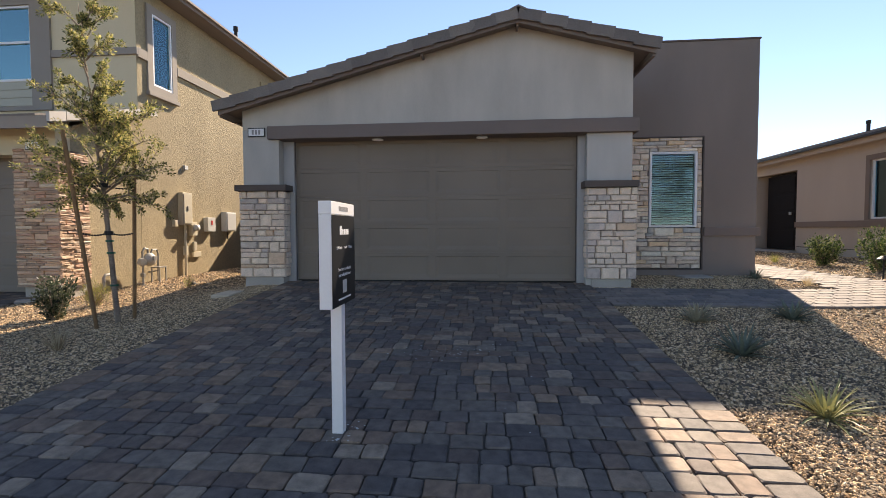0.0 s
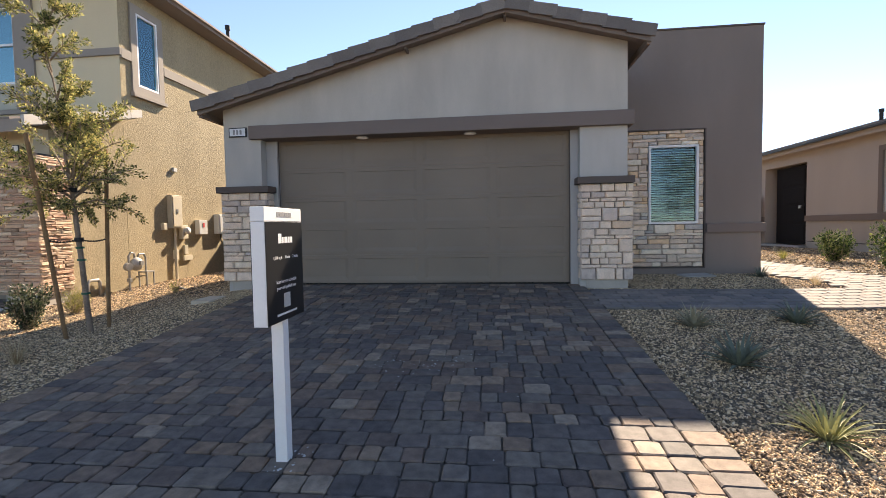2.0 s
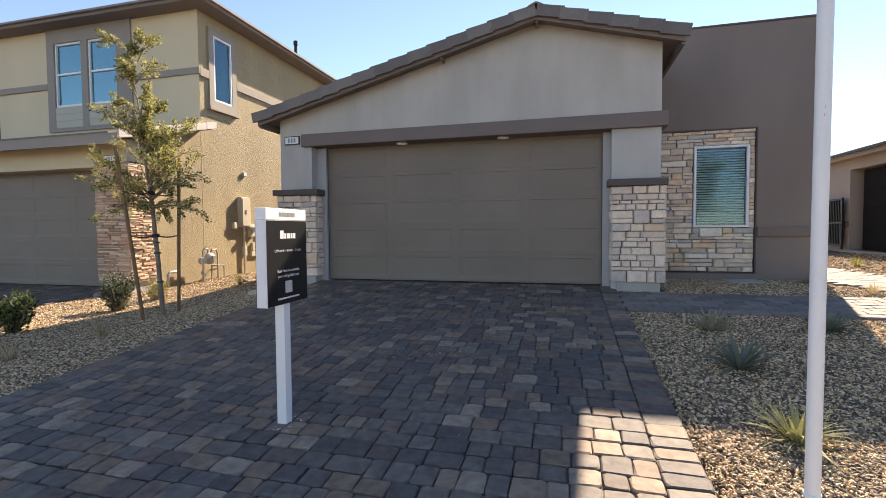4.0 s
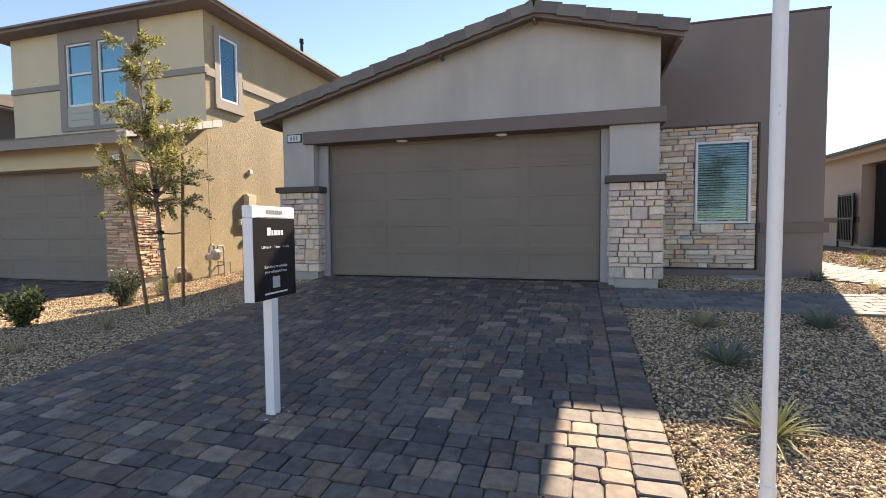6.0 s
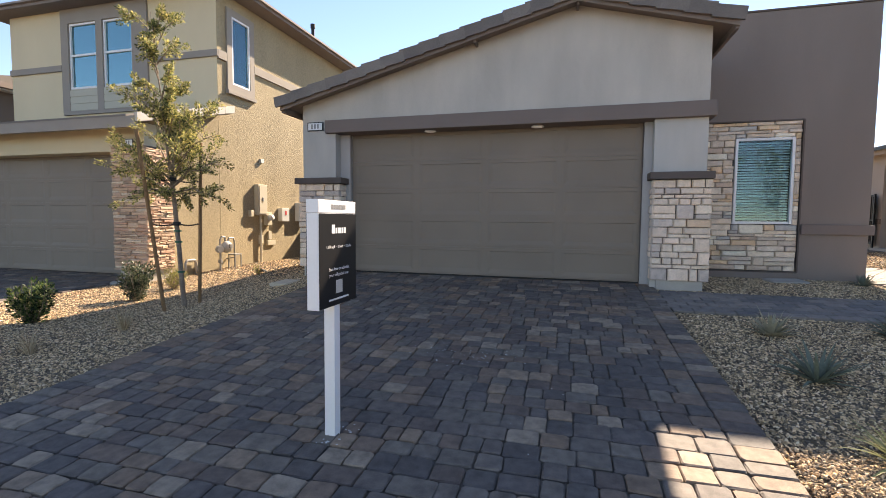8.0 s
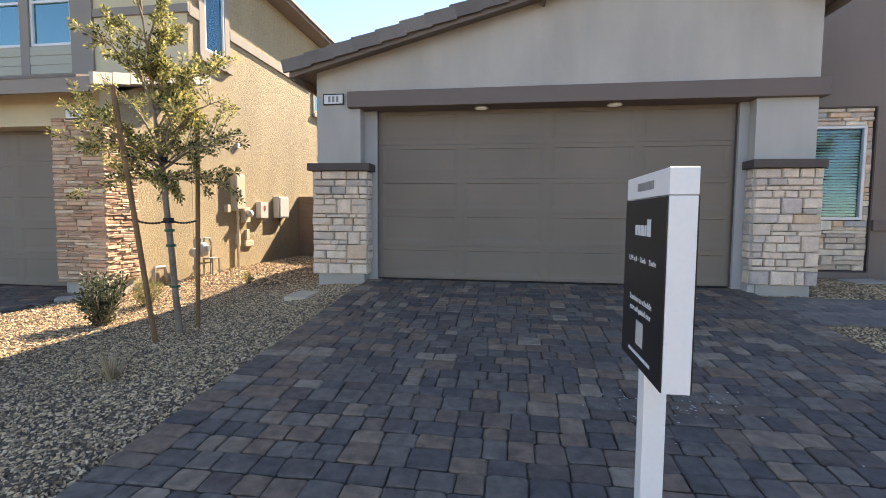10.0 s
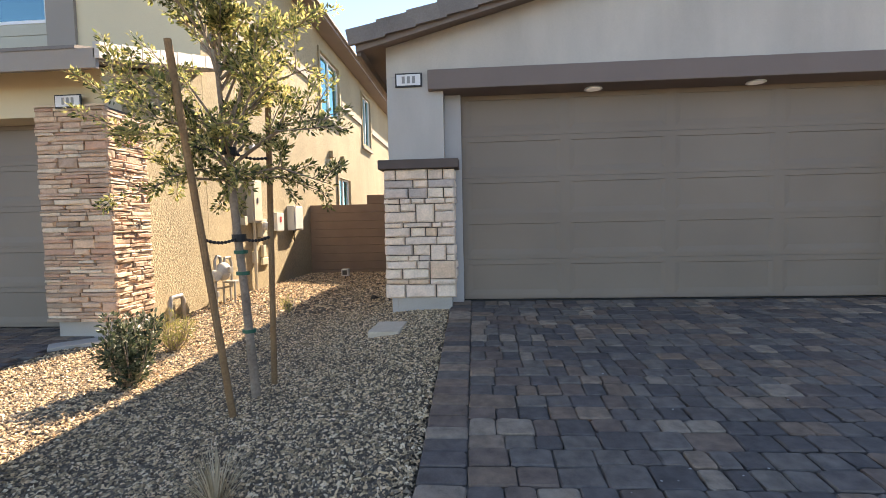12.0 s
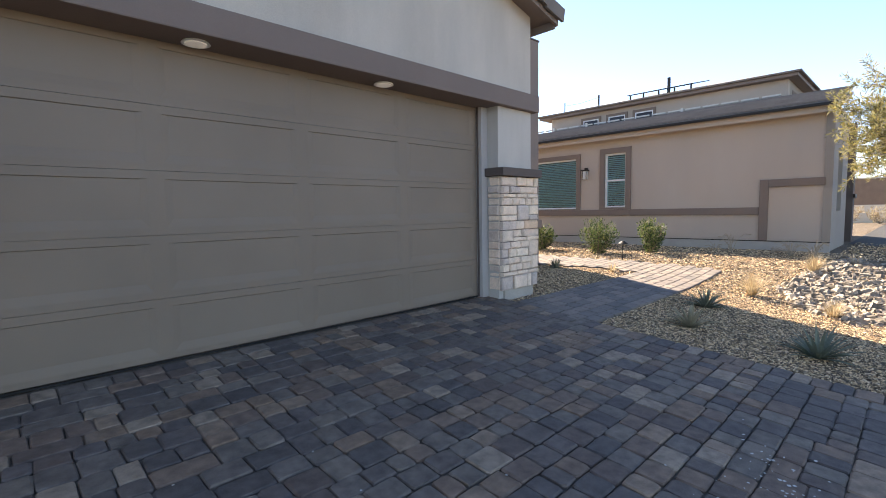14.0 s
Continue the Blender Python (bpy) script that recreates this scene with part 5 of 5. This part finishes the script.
def shrub(x, y, h, w, n, m, seed, label, size=0.05, ratio=0.45, stems=14, group=""):
    rnd = random.Random(seed)
    z = ground_z(x, y)
    t = thing("shrub", x, y, z, label, "shrub", group)
    pts, ds = [], []
    bm = bmesh.new()
    tips = []
    for i in range(stems):
        a = rnd.uniform(0, 2 * math.pi)
        r = w * 0.5 * math.sqrt(rnd.random())
        tip = Vector((x + r * math.cos(a), y + r * math.sin(a), z + h * rnd.uniform(0.6, 1.0) * (1 - 0.25 * (r / (w * 0.5)) ** 2)))
        foot = Vector((x + rnd.uniform(-.03, .03), y + rnd.uniform(-.03, .03), z - 0.02))
        mid = foot.lerp(tip, 0.5) + Vector((math.cos(a), math.sin(a), 0)) * w * 0.08
        tube(bm, [foot, mid, tip], [0.007, 0.005, 0.002], 5)
        tips.append((foot, mid, tip))
    for i in range(n):
        f, mi, ti = rnd.choice(tips)
        s = rnd.random() ** 0.6
        p = f.lerp(mi, s * 2) if s < 0.5 else mi.lerp(ti, s * 2 - 1)
        u = unit(rnd)
        pts.append(p + u * w * 0.09)
        ds.append(u + Vector((0, 0, 0.7)))
    part("woody_base", bm, BARK, t)
    hang(new("foliage", mesh_from("foliage", *leaf_cloud(pts, ds, size, ratio, rnd), m)), t)
    return t


SH = "green shrubs along the walk"
shrub(-6.30, 6.16, 0.70, 0.54, 2600, LEAF_DARK, 61, "dense dark green leafy shrub in gravel", 0.045, 0.5, 24)
shrub(-6.10, 4.50, 0.58, 0.56, 1900, LEAF_SHRUB, 62, "bright green leafy shrub in gravel", 0.05, 0.5, 20)
shrub(-6.62, 7.2, 0.42, 0.50, 900, SAGE, 63, "wispy yellow-green shrub in sunlit gravel", 0.06, 0.12, 26)
shrub(-6.0, 8.8, 0.26, 0.26, 200, SAGE, 64, "small sparse weed in gravel", 0.04, 0.3, 8)
shrub(7.48, 11.2, 0.75, 0.66, 2200, LEAF_SHRUB, 65, "green leafy shrub in sunlit gravel", 0.055, 0.5, 20, SH)
shrub(7.40, 9.56, 0.90, 0.84, 2800, LEAF_SHRUB, 66, "green leafy shrub in sunlit gravel", 0.055, 0.5, 22, SH)
shrub(7.95, 8.52, 0.85, 0.70, 2200, LEAF_SHRUB, 67, "green leafy shrub in sunlit gravel", 0.055, 0.5, 20, SH)


def tree(name, base, fork, top, boughs, leaf_m, n_leaf, size, ratio, seed, label, bark=BARK, r0=0.038, droop=0.0):
    """A young tree: trunk from base over fork to top, boughs (height share, azimuth, length, rise) with twigs and leaves."""
    rnd = random.Random(seed)
    t = thing(name, *base, label, "tree")
    base, fork, top = Vector(base), Vector(fork), Vector(top)
    def axis(f):
        return base.lerp(fork, f / 0.4) if f < 0.4 else fork.lerp(top, (f - 0.4) / 0.6)
    pts = [axis(f) + Vector((rnd.uniform(-1, 1), rnd.uniform(-1, 1), 0)) * (0.012 if 0 < f else 0) for f in (0, 0.1, 0.2, 0.3, 0.4, 0.55, 0.7, 0.85, 1.0)]
    trunk = part("trunk", tb([base - Vector((0, 0, 0.05))] + pts, [r0 * 1.35, r0 * 1.1, r0, r0 * 0.95, r0 * 0.92, r0 * 0.85, r0 * 0.5, r0 * 0.32, r0 * 0.18, 0.003], 10), bark, t, smooth=True)
    twigs = []
    for f, az, ln, rise in boughs:
        bm = bmesh.new()
        p0 = axis(f)
        d = Vector((math.cos(radians(az)), math.sin(radians(az)), math.tan(radians(rise)))).normalized()
        p1 = p0 + d * ln * 0.5 + Vector((0, 0, 0.05 * ln))
        p2 = p0 + d * ln + Vector((0, 0, -droop * ln))
        tube(bm, [p0, p1, p2], [0.013, 0.008, 0.002], 5)
        twigs.append((p0.lerp(p1, 0.5), p1, p2))
        for k in range(5):
            s = rnd.uniform(0.3, 0.95)
            q0 = p0.lerp(p1, s * 2) if s < 0.5 else p1.lerp(p2, s * 2 - 1)
            q2 = q0 + (d * 0.6 + unit(rnd) * 0.8).normalized() * ln * rnd.uniform(0.2, 0.4)
            q1 = q0.lerp(q2, 0.5) + Vector((0, 0, 0.02))
            tube(bm, [q0, q1, q2], [0.005, 0.004, 0.0015], 4)
            twigs.append((q0, q1, q2))
        part("bough", bm, bark, t)
    pts, ds = [], []
    for i in range(n_leaf):
        a, b, c = rnd.choice(twigs)
        s = rnd.random() ** 0.75
        p = a.lerp(b, s * 2) if s < 0.5 else b.lerp(c, s * 2 - 1)
        u = unit(rnd)
        pts.append(p + u * 0.025)
        ds.append((c - a).normalized() * 0.7 + u * 0.9 + Vector((0, 0, 0.25 - droop)))
    hang(new("crown", mesh_from("crown", *leaf_cloud(pts, ds, size, ratio, rnd), leaf_m)), t)
    return t


rl = random.Random(5)
BOUGHS = [(0.40, 180, 1.3, 38), (0.41, 5, 1.0, 30), (0.41, 250, 0.7, 30), (0.42, 90, 0.75, 30), (0.43, 215, 0.95, 40), (0.44, 320, 0.9, 34), (0.46, 160, 1.2, 45), (0.47, 20, 0.95, 45), (0.42, 290, 0.7, 22), (0.41, 340, 0.95, 20), (0.43, 130, 0.8, 26), (0.41, 200, 0.85, 24)]
BOUGHS += [(0.385, 30, 0.7, 0), (0.385, 200, 0.75, -3), (0.39, 300, 0.7, 2), (0.39, 120, 0.65, -2), (0.385, 255, 0.6, 4), (0.39, 350, 0.8, 2)]
BOUGHS += [(rl.uniform(0.42, 0.62), rl.uniform(0, 360), rl.uniform(0.55, 0.95), rl.uniform(40, 62)) for _ in range(16)]
BOUGHS += [(rl.uniform(0.60, 0.93), rl.uniform(0, 360), rl.uniform(0.4, 0.68), rl.uniform(35, 66)) for _ in range(13)]
tree("tree", (-5.045, 5.84, 0.27), (-5.14, 5.80, 1.99), (-5.22, 5.55, 4.42), BOUGHS, LEAF, 22000, 0.041, 0.42, 7, "young staked tree with olive green leaves in gravel", r0=0.033, droop=0.14)
WL = [(rl.uniform(0.36, 0.85), rl.uniform(30, 190), rl.uniform(0.6, 1.25), rl.uniform(0, 40)) for _ in range(30)] + [(rl.uniform(0.4, 0.9), rl.uniform(0, 360), rl.uniform(0.5, 0.95), rl.uniform(10, 45)) for _ in range(14)]
tree("tree", (8.3, 4.25, ground_z(8.3, 4.25)), (8.36, 4.30, 2.2), (8.45, 4.45, 4.0), WL, LEAF_WILLOW, 9000, 0.085, 0.2, 8, "airy tree with narrow yellow-green leaves beside a beige house", droop=0.12)

STK = "stakes of the young tree"
for (a, b) in (((-5.03, 5.49, 0.15), (-5.28, 5.34, 2.78)), ((-5.02, 6.10, 0.17), (-5.02, 6.20, 2.72))):
    st = thing("tree_stake", a[0], a[1], 0.27, "round brown wooden tree stake in gravel", "stake", STK)
    part("stake", tb([a, b], [0.025, 0.024], 10), STAKE, st)
tie = thing("tree_tie", -5.10, 5.82, 1.45, "black rubber chain tie between stakes and trunk", "tie")
for zz, (p, q, r) in ((1.50, ((-5.158, 5.413), (-5.113, 5.811), (-5.02, 6.152))), (2.14, ((-5.219, 5.377), (-5.145, 5.785), (-5.02, 6.177)))):
    bm = bmesh.new()
    for u, v in ((p, q), (q, r)):
        for k in range(11):
            f = k / 10
            c = Vector((u[0] + (v[0] - u[0]) * f, u[1] + (v[1] - u[1]) * f, zz - 0.03 * math.sin(math.pi * f)))
            d = Vector((v[0] - u[0], v[1] - u[1], 0)).normalized()
            tube(bm, [c - d * 0.018, c, c + d * 0.018], [0.006, 0.014, 0.006], 6)
    part("chain", bm, RUBBER, tie)
    part("loop", tb([(q[0], q[1], zz - 0.03), (q[0], q[1], zz + 0.025)], 0.052, 12), RUBBER, tie)
for zz in (0.78, 1.22, 1.38):
    part("tape", tb([(-5.045 - 0.095 * (zz - 0.27) / 1.72, 5.84 - 0.04 * (zz - 0.27) / 1.72, zz), (-5.045 - 0.095 * (zz - 0.27) / 1.72, 5.84 - 0.04 * (zz - 0.27) / 1.72, zz + 0.025)], 0.050, 12), GREENTAPE, tie, "green tape round the trunk")

# a street tree across the road, mirrored in the front window
SB = [(rl.uniform(0.38, 0.95), rl.uniform(0, 360), rl.uniform(1.0, 2.0), rl.uniform(15, 60)) for _ in range(40)]
for k, (tx, ty, th) in enumerate(((13.2, -15.5, 6.2), (9.6, -16.2, 5.6), (17.6, -15.8, 6.6))):
    tree("tree", (tx, ty, -0.36), (tx, ty, 2.2), (tx + 0.2, ty + 0.1, th), SB, LEAF, 5000, 0.16, 0.4, 12 + k, "leafy street tree on the far side of the road", r0=0.08)

# ---- far things ----
farwall = thing("block_wall", 34, 6, 0.4, "distant brown block wall along a pale street", "wall")
part("wall", bx(34, 34.3, -30, 40, 0.0, 3.24), BLOCK, farwall)
part("wall_cap", bx(33.95, 34.35, -30, 40, 3.242, 3.32), CONC, farwall)
lowwall = thing("garden_wall", 32, 6, 0.7, "pale cream low garden wall across the street", "wall")
part("wall", bx(32, 32.2, -30, 40, 0.5, 1.72), CREAM, lowwall)
for bx_, by_ in ((29.8, 6.8), (29.8, 5.6)):
    shrub(bx_, by_, 1.0, 1.1, 500, STRAW, 95, "pale dry shrub along a distant street", 0.12, 0.4, 16, "pale shrubs along the street")
tagged(new("pavement", finish("pavement", bx(28.6, 31.99, -30, 40, 0.2, 0.66), CONC)), "pale concrete street and pavement in the distance", "pavement", kind="structure")

# ---- gravel stones ----
def scatter(name, regions, seed, material, label, flat=0.52, reject=None):
    """Loose angular stones: regions are (x0, x1, y0, y1, stones per square metre, size)."""
    rng = np.random.default_rng(seed)
    cube = np.array([(-1, -1, -1), (1, -1, -1), (1, 1, -1), (-1, 1, -1), (-.5, -.6, 1), (.6, -.5, 1), (.5, .6, 1), (-.6, .5, 1)], float)
    quads = np.array([(4, 5, 6, 7), (0, 1, 5, 4), (1, 2, 6, 5), (2, 3, 7, 6), (3, 0, 4, 7)])
    allv = []
    for x0, x1, y0, y1, dens, size in regions:
        n = int((x1 - x0) * (y1 - y0) * dens)
        xy = np.column_stack((rng.uniform(x0, x1, n), rng.uniform(y0, y1, n)))
        if reject:
            xy = np.array([p for p in xy if not reject(p[0], p[1])])
            n = len(xy)
        if not n:
            continue
        s = size * rng.uniform(0.55, 1.25, (n, 1)) * rng.uniform(0.7, 1.3, (n, 3)) * (1.5, 0.62, flat) * 0.5
        v = cube[None] * s[:, None, :] * rng.uniform(0.55, 1.2, (n, 8, 3))
        ang = rng.uniform(0, 2 * np.pi, n)
        tilt = rng.uniform(-0.35, 0.35, (n, 2))
        v[:, :, 2] += v[:, :, 0] * tilt[:, :1] + v[:, :, 1] * tilt[:, 1:]
        c, sn = np.cos(ang)[:, None], np.sin(ang)[:, None]
        w = np.stack((v[:, :, 0] * c - v[:, :, 1] * sn, v[:, :, 0] * sn + v[:, :, 1] * c, v[:, :, 2]), -1)
        z = np.array([ground_z(*p) for p in xy])
        w += np.column_stack((xy, z + s[:, 2] * rng.uniform(0.0, 1.0, n)))[:, None, :]
        allv.append(w)
    v = np.concatenate(allv)
    n = len(v)
    me = bpy.data.meshes.new(name)
    me.from_pydata(v.reshape(-1, 3), [], (quads[None] + 8 * np.arange(n)[:, None, None]).reshape(-1, 4))
    me.materials.append(material)
    me.update()
    return tagged(new(name, me), label, "gravel", kind="stuff")


def inside(x, y, poly):
    c = False
    for (ax, ay), (bx_, by) in zip(poly, poly[1:] + poly[:1]):
        if (ay > y) != (by > y) and x < (bx_ - ax) * (y - ay) / (by - ay) + ax:
            c = not c
    return c


def built_over(x, y):
    if DX0 - 0.01 < x < DX1 + 0.01 and y < 8.3:
        return True
    if -4.3 < x < 2.4 and y > 7.94:
        return True
    if 2.3 < x < 5.3 and y > BY - 0.02:
        return True
    return inside(x, y, WALK_L) or x > PX - 0.05 and y > 5.3 or x < NX + 0.02 and y > 7.4 or x < -7.72 and y > 0


scatter("gravel", [(-5.9, DX0, 1.5, 8.6, 4200, 0.0195), (-7.75, -5.9, 1.5, 8.6, 2900, 0.0215), (-7.5, -4.3, 8.6, 14.0, 900, 0.032),
                   (DX1, 4.6, 1.6, 6.7, 3700, 0.0205), (4.6, 9.9, 2.5, 6.7, 900, 0.030), (DX1, 5.6, 7.6, 10.0, 2400, 0.0215), (5.3, 9.9, 6.6, 17, 420, 0.036),
                   (-7.75, DX0, -4.4, 1.5, 160, 0.05), (DX1, 9.9, -4.4, 1.6, 130, 0.05), (4.6, 9.9, 1.6, 2.5, 800, 0.03), (9.9, 14, 0, 5.4, 250, 0.04)],
        3, PEBBLE, "loose tan, grey and white gravel stones covering the yard", reject=built_over)
COB = [(4.2, 4.5), (5.2, 4.0), (9.0, 3.7), (9.0, 5.1), (7.4, 5.45), (5.7, 5.65), (4.7, 5.2)]
scatter("cobbles", [(4.2, 9.0, 3.7, 5.7, 230, 0.112)], 4, COBBLE, "bed of loose grey river cobbles in the gravel", flat=0.5, reject=lambda x, y: not inside(x, y, COB))


# ---- pavers ----
def paver_shape(w, d, seed, h=0.05):
    """Worn top of a paver w by d: vertices and faces, its top at z 0."""
    rnd = random.Random(seed)
    c = rnd.uniform(0.012, 0.026)
    def ring(inset, z, j):
        a, b, k = w / 2 - inset, d / 2 - inset, c
        e = k * 0.29
        pts = [(-a + k, -b), (a - k, -b), (a - e, -b + e), (a, -b + k), (a, b - k), (a - e, b - e), (a - k, b), (-a + k, b), (-a + e, b - e), (-a, b - k), (-a, -b + k), (-a + e, -b + e)]
        return [(x + j * rnd.uniform(-1, 1), y + j * rnd.uniform(-1, 1), z) for x, y in pts]
    v = ring(0, -h, 0) + ring(0.0005, -0.008, 0.0042) + ring(0.0085, 0.0, 0.0046)
    f = [(r * 12 + i, r * 12 + (i + 1) % 12, r * 12 + 12 + (i + 1) % 12, r * 12 + 12 + i) for r in (0, 1) for i in range(12)]
    return v, f + [tuple(range(24, 36))]


def paver_rows(x0, x1, y0, y1, seed):
    """Mixed sizes: bands two pavers deep, cut into short stretches whose two rows differ in depth."""
    rnd = random.Random(seed)
    out, y, band = [], y0, 0.325
    while y < y1 - 0.02:
        b = min(band, y1 - y)
        x = x0
        while x < x1 - 1e-4:
            w = rnd.uniform(0.30, 0.78)
            if x1 - x - w < 0.30:
                w = x1 - x
            k = rnd.choice((0.42, 0.5, 0.5, 0.58))
            for ya, dd in ((y, b * k), (y + b * k, b * (1 - k))):
                n = max(1, round(w / rnd.choice((0.145, 0.17, 0.195, 0.22))))
                cuts = [0.0] + sorted((i + rnd.uniform(-0.16, 0.16)) / n for i in range(1, n)) + [1.0]
                out += [(x + w * p, ya, w * (q - p), dd) for p, q in zip(cuts, cuts[1:])]
            x += w
        y += b
    return out


GAP = 0.0045
slope = math.degrees(math.atan(0.08))
Y_NEAR = -4.5
layout = paver_rows(DX0 + 0.25, DX1 - 0.25, Y_NEAR, 8.23, 17)
rp = random.Random(9)
for x in (DX0, DX1 - 0.25):
    y = Y_NEAR
    while y < 8.2:
        d = rp.choice((0.13, 0.14, 0.145, 0.17))
        layout.append((x, y, 0.25, min(d, 8.23 - y)))
        y += d
layout = [p for p in layout if p[3] > 0.04]
shapes = {}
stuff_v, stuff_f = [], []
singles = 0
for x, y, w, d in layout:
    key = (round(w, 2), round(d, 2), rp.randrange(3))
    if key not in shapes:
        shapes[key] = [paver_shape(key[0] - GAP, key[1] - GAP, int(w * 1000) * 7 + int(d * 1000) + key[2]), None]
    cx, cy = x + w / 2, y + d / 2
    m = pose(cx, cy, drive_z(cy) + rp.uniform(-0.0035, 0.0035), slope + rp.uniform(-1.0, 1.0), rp.uniform(-1.0, 1.0), rp.uniform(-1.3, 1.3))
    if 2.2 < cy < 4.2 and singles < 310:
        singles += 1
        (v, f), me = shapes[key]
        if me is None:
            me = shapes[key][1] = mesh_from("paver", v, f, PAVER)
        ob = hang(new("paver", me), driveway)
        ob.matrix_basis = m
    else:
        v, f = shapes[key][0]
        k = len(stuff_v)
        stuff_v += [m @ Vector(p) for p in v]
        stuff_f += [tuple(i + k for i in q) for q in f]
tagged(hang(new("pavers", mesh_from("pavers", stuff_v, stuff_f, PAVER_FAR)), driveway), kind="stuff")


def paved(name, parent, x0, x1, y0, y1, lx, ly, zf, keep, seed, material=PAVER_FAR):
    """Running-bond pavers laid on the level zf where keep holds."""
    rnd = random.Random(seed)
    vs, fs = [], []
    kinds = [paver_shape(lx - GAP, ly - GAP, s) for s in range(5)]
    j, y = 0, y0
    while y < y1:
        x = x0 - (lx / 2 if j % 2 else 0)
        while x < x1:
            cx, cy = x + lx / 2, y + ly / 2
            if keep(cx, cy):
                v, f = rnd.choice(kinds)
                tilt = math.degrees(math.atan((zf(cx, cy + 0.1) - zf(cx, cy - 0.1)) / 0.2))
                roll_ = -math.degrees(math.atan((zf(cx + 0.1, cy) - zf(cx - 0.1, cy)) / 0.2))
                m = pose(cx, cy, zf(cx, cy) + rnd.uniform(-.002, .002), tilt, roll_, rnd.uniform(-.5, .5))
                k = len(vs)
                vs += [m @ Vector(p) for p in v]
                fs += [tuple(i + k for i in q) for q in f]
            x += lx
        y += ly
        j += 1
    return tagged(hang(new(name, mesh_from(name, vs, fs, material)), parent), kind="stuff")


PAVER_WALK = mat("paler walk pavers", [(0.13, 0.117, 0.11), (0.16, 0.14, 0.125), (0.19, 0.16, 0.138), (0.165, 0.142, 0.128), (0.21, 0.178, 0.152)], 0.8, fine=70, coarse=9, bump=0.4, bump_scale=110, dist=0.005, per="island")
paved("pavers", pavement, 1.70, 7.2, 6.62, 14.0, 0.24, 0.16, walk_z, lambda x, y: inside(x, y, WALK_L), 3, PAVER_WALK)
ndrive = tagged(new("driveway", finish("driveway", bx(-13.2, -7.80, -4.6, 7.82, 0.0, 0.10, m=Matrix(((1, 0, 0, 0), (0, 1, 0, 0), (0, 0.03, 1, 0.03), (0, 0, 0, 1)))), JOINT)), "dark paver driveway of the tan house in shade", "driveway", kind="structure")
paved("pavers", ndrive, -13.1, -7.9, 2.0, 7.8, 0.24, 0.16, lambda x, y: 0.152 + 0.03 * y, lambda x, y: -13.1 < x < -7.8, 4)

# dried white splashes on the pavers
rs = random.Random(77)
spk_v, spk_f = [], []
for cx, cy, n, sp in ((-1.02, 2.86, 11, 0.05), (-0.93, 3.02, 7, 0.04), (-0.62, 4.52, 34, 0.22), (-0.30, 4.50, 22, 0.16), (-0.10, 4.62, 14, 0.2), (-2.2, 4.74, 6, 0.2), (-1.2, 5.6, 10, 0.9), (0.2, 3.6, 8, 0.7)):
    for _ in range(n):
        x, y = rs.gauss(cx, sp), rs.gauss(cy, sp * 0.6)
        r, k = rs.uniform(0.003, 0.011), len(spk_v)
        spk_v += [(x + r * rs.uniform(0.6, 1.3) * math.cos(a), y + r * rs.uniform(0.6, 1.3) * math.sin(a), drive_z(y) + 0.0045) for a in (0, 1.05, 2.1, 3.14, 4.2, 5.25)]
        spk_f.append(tuple(range(k, k + 6)))
tagged(hang(new("splashes", mesh_from("splashes", spk_v, spk_f, mat("dried white splash", duo((0.5, 0.5, 0.48), 0.1), 0.9, bump=0))), driveway), kind="stuff")
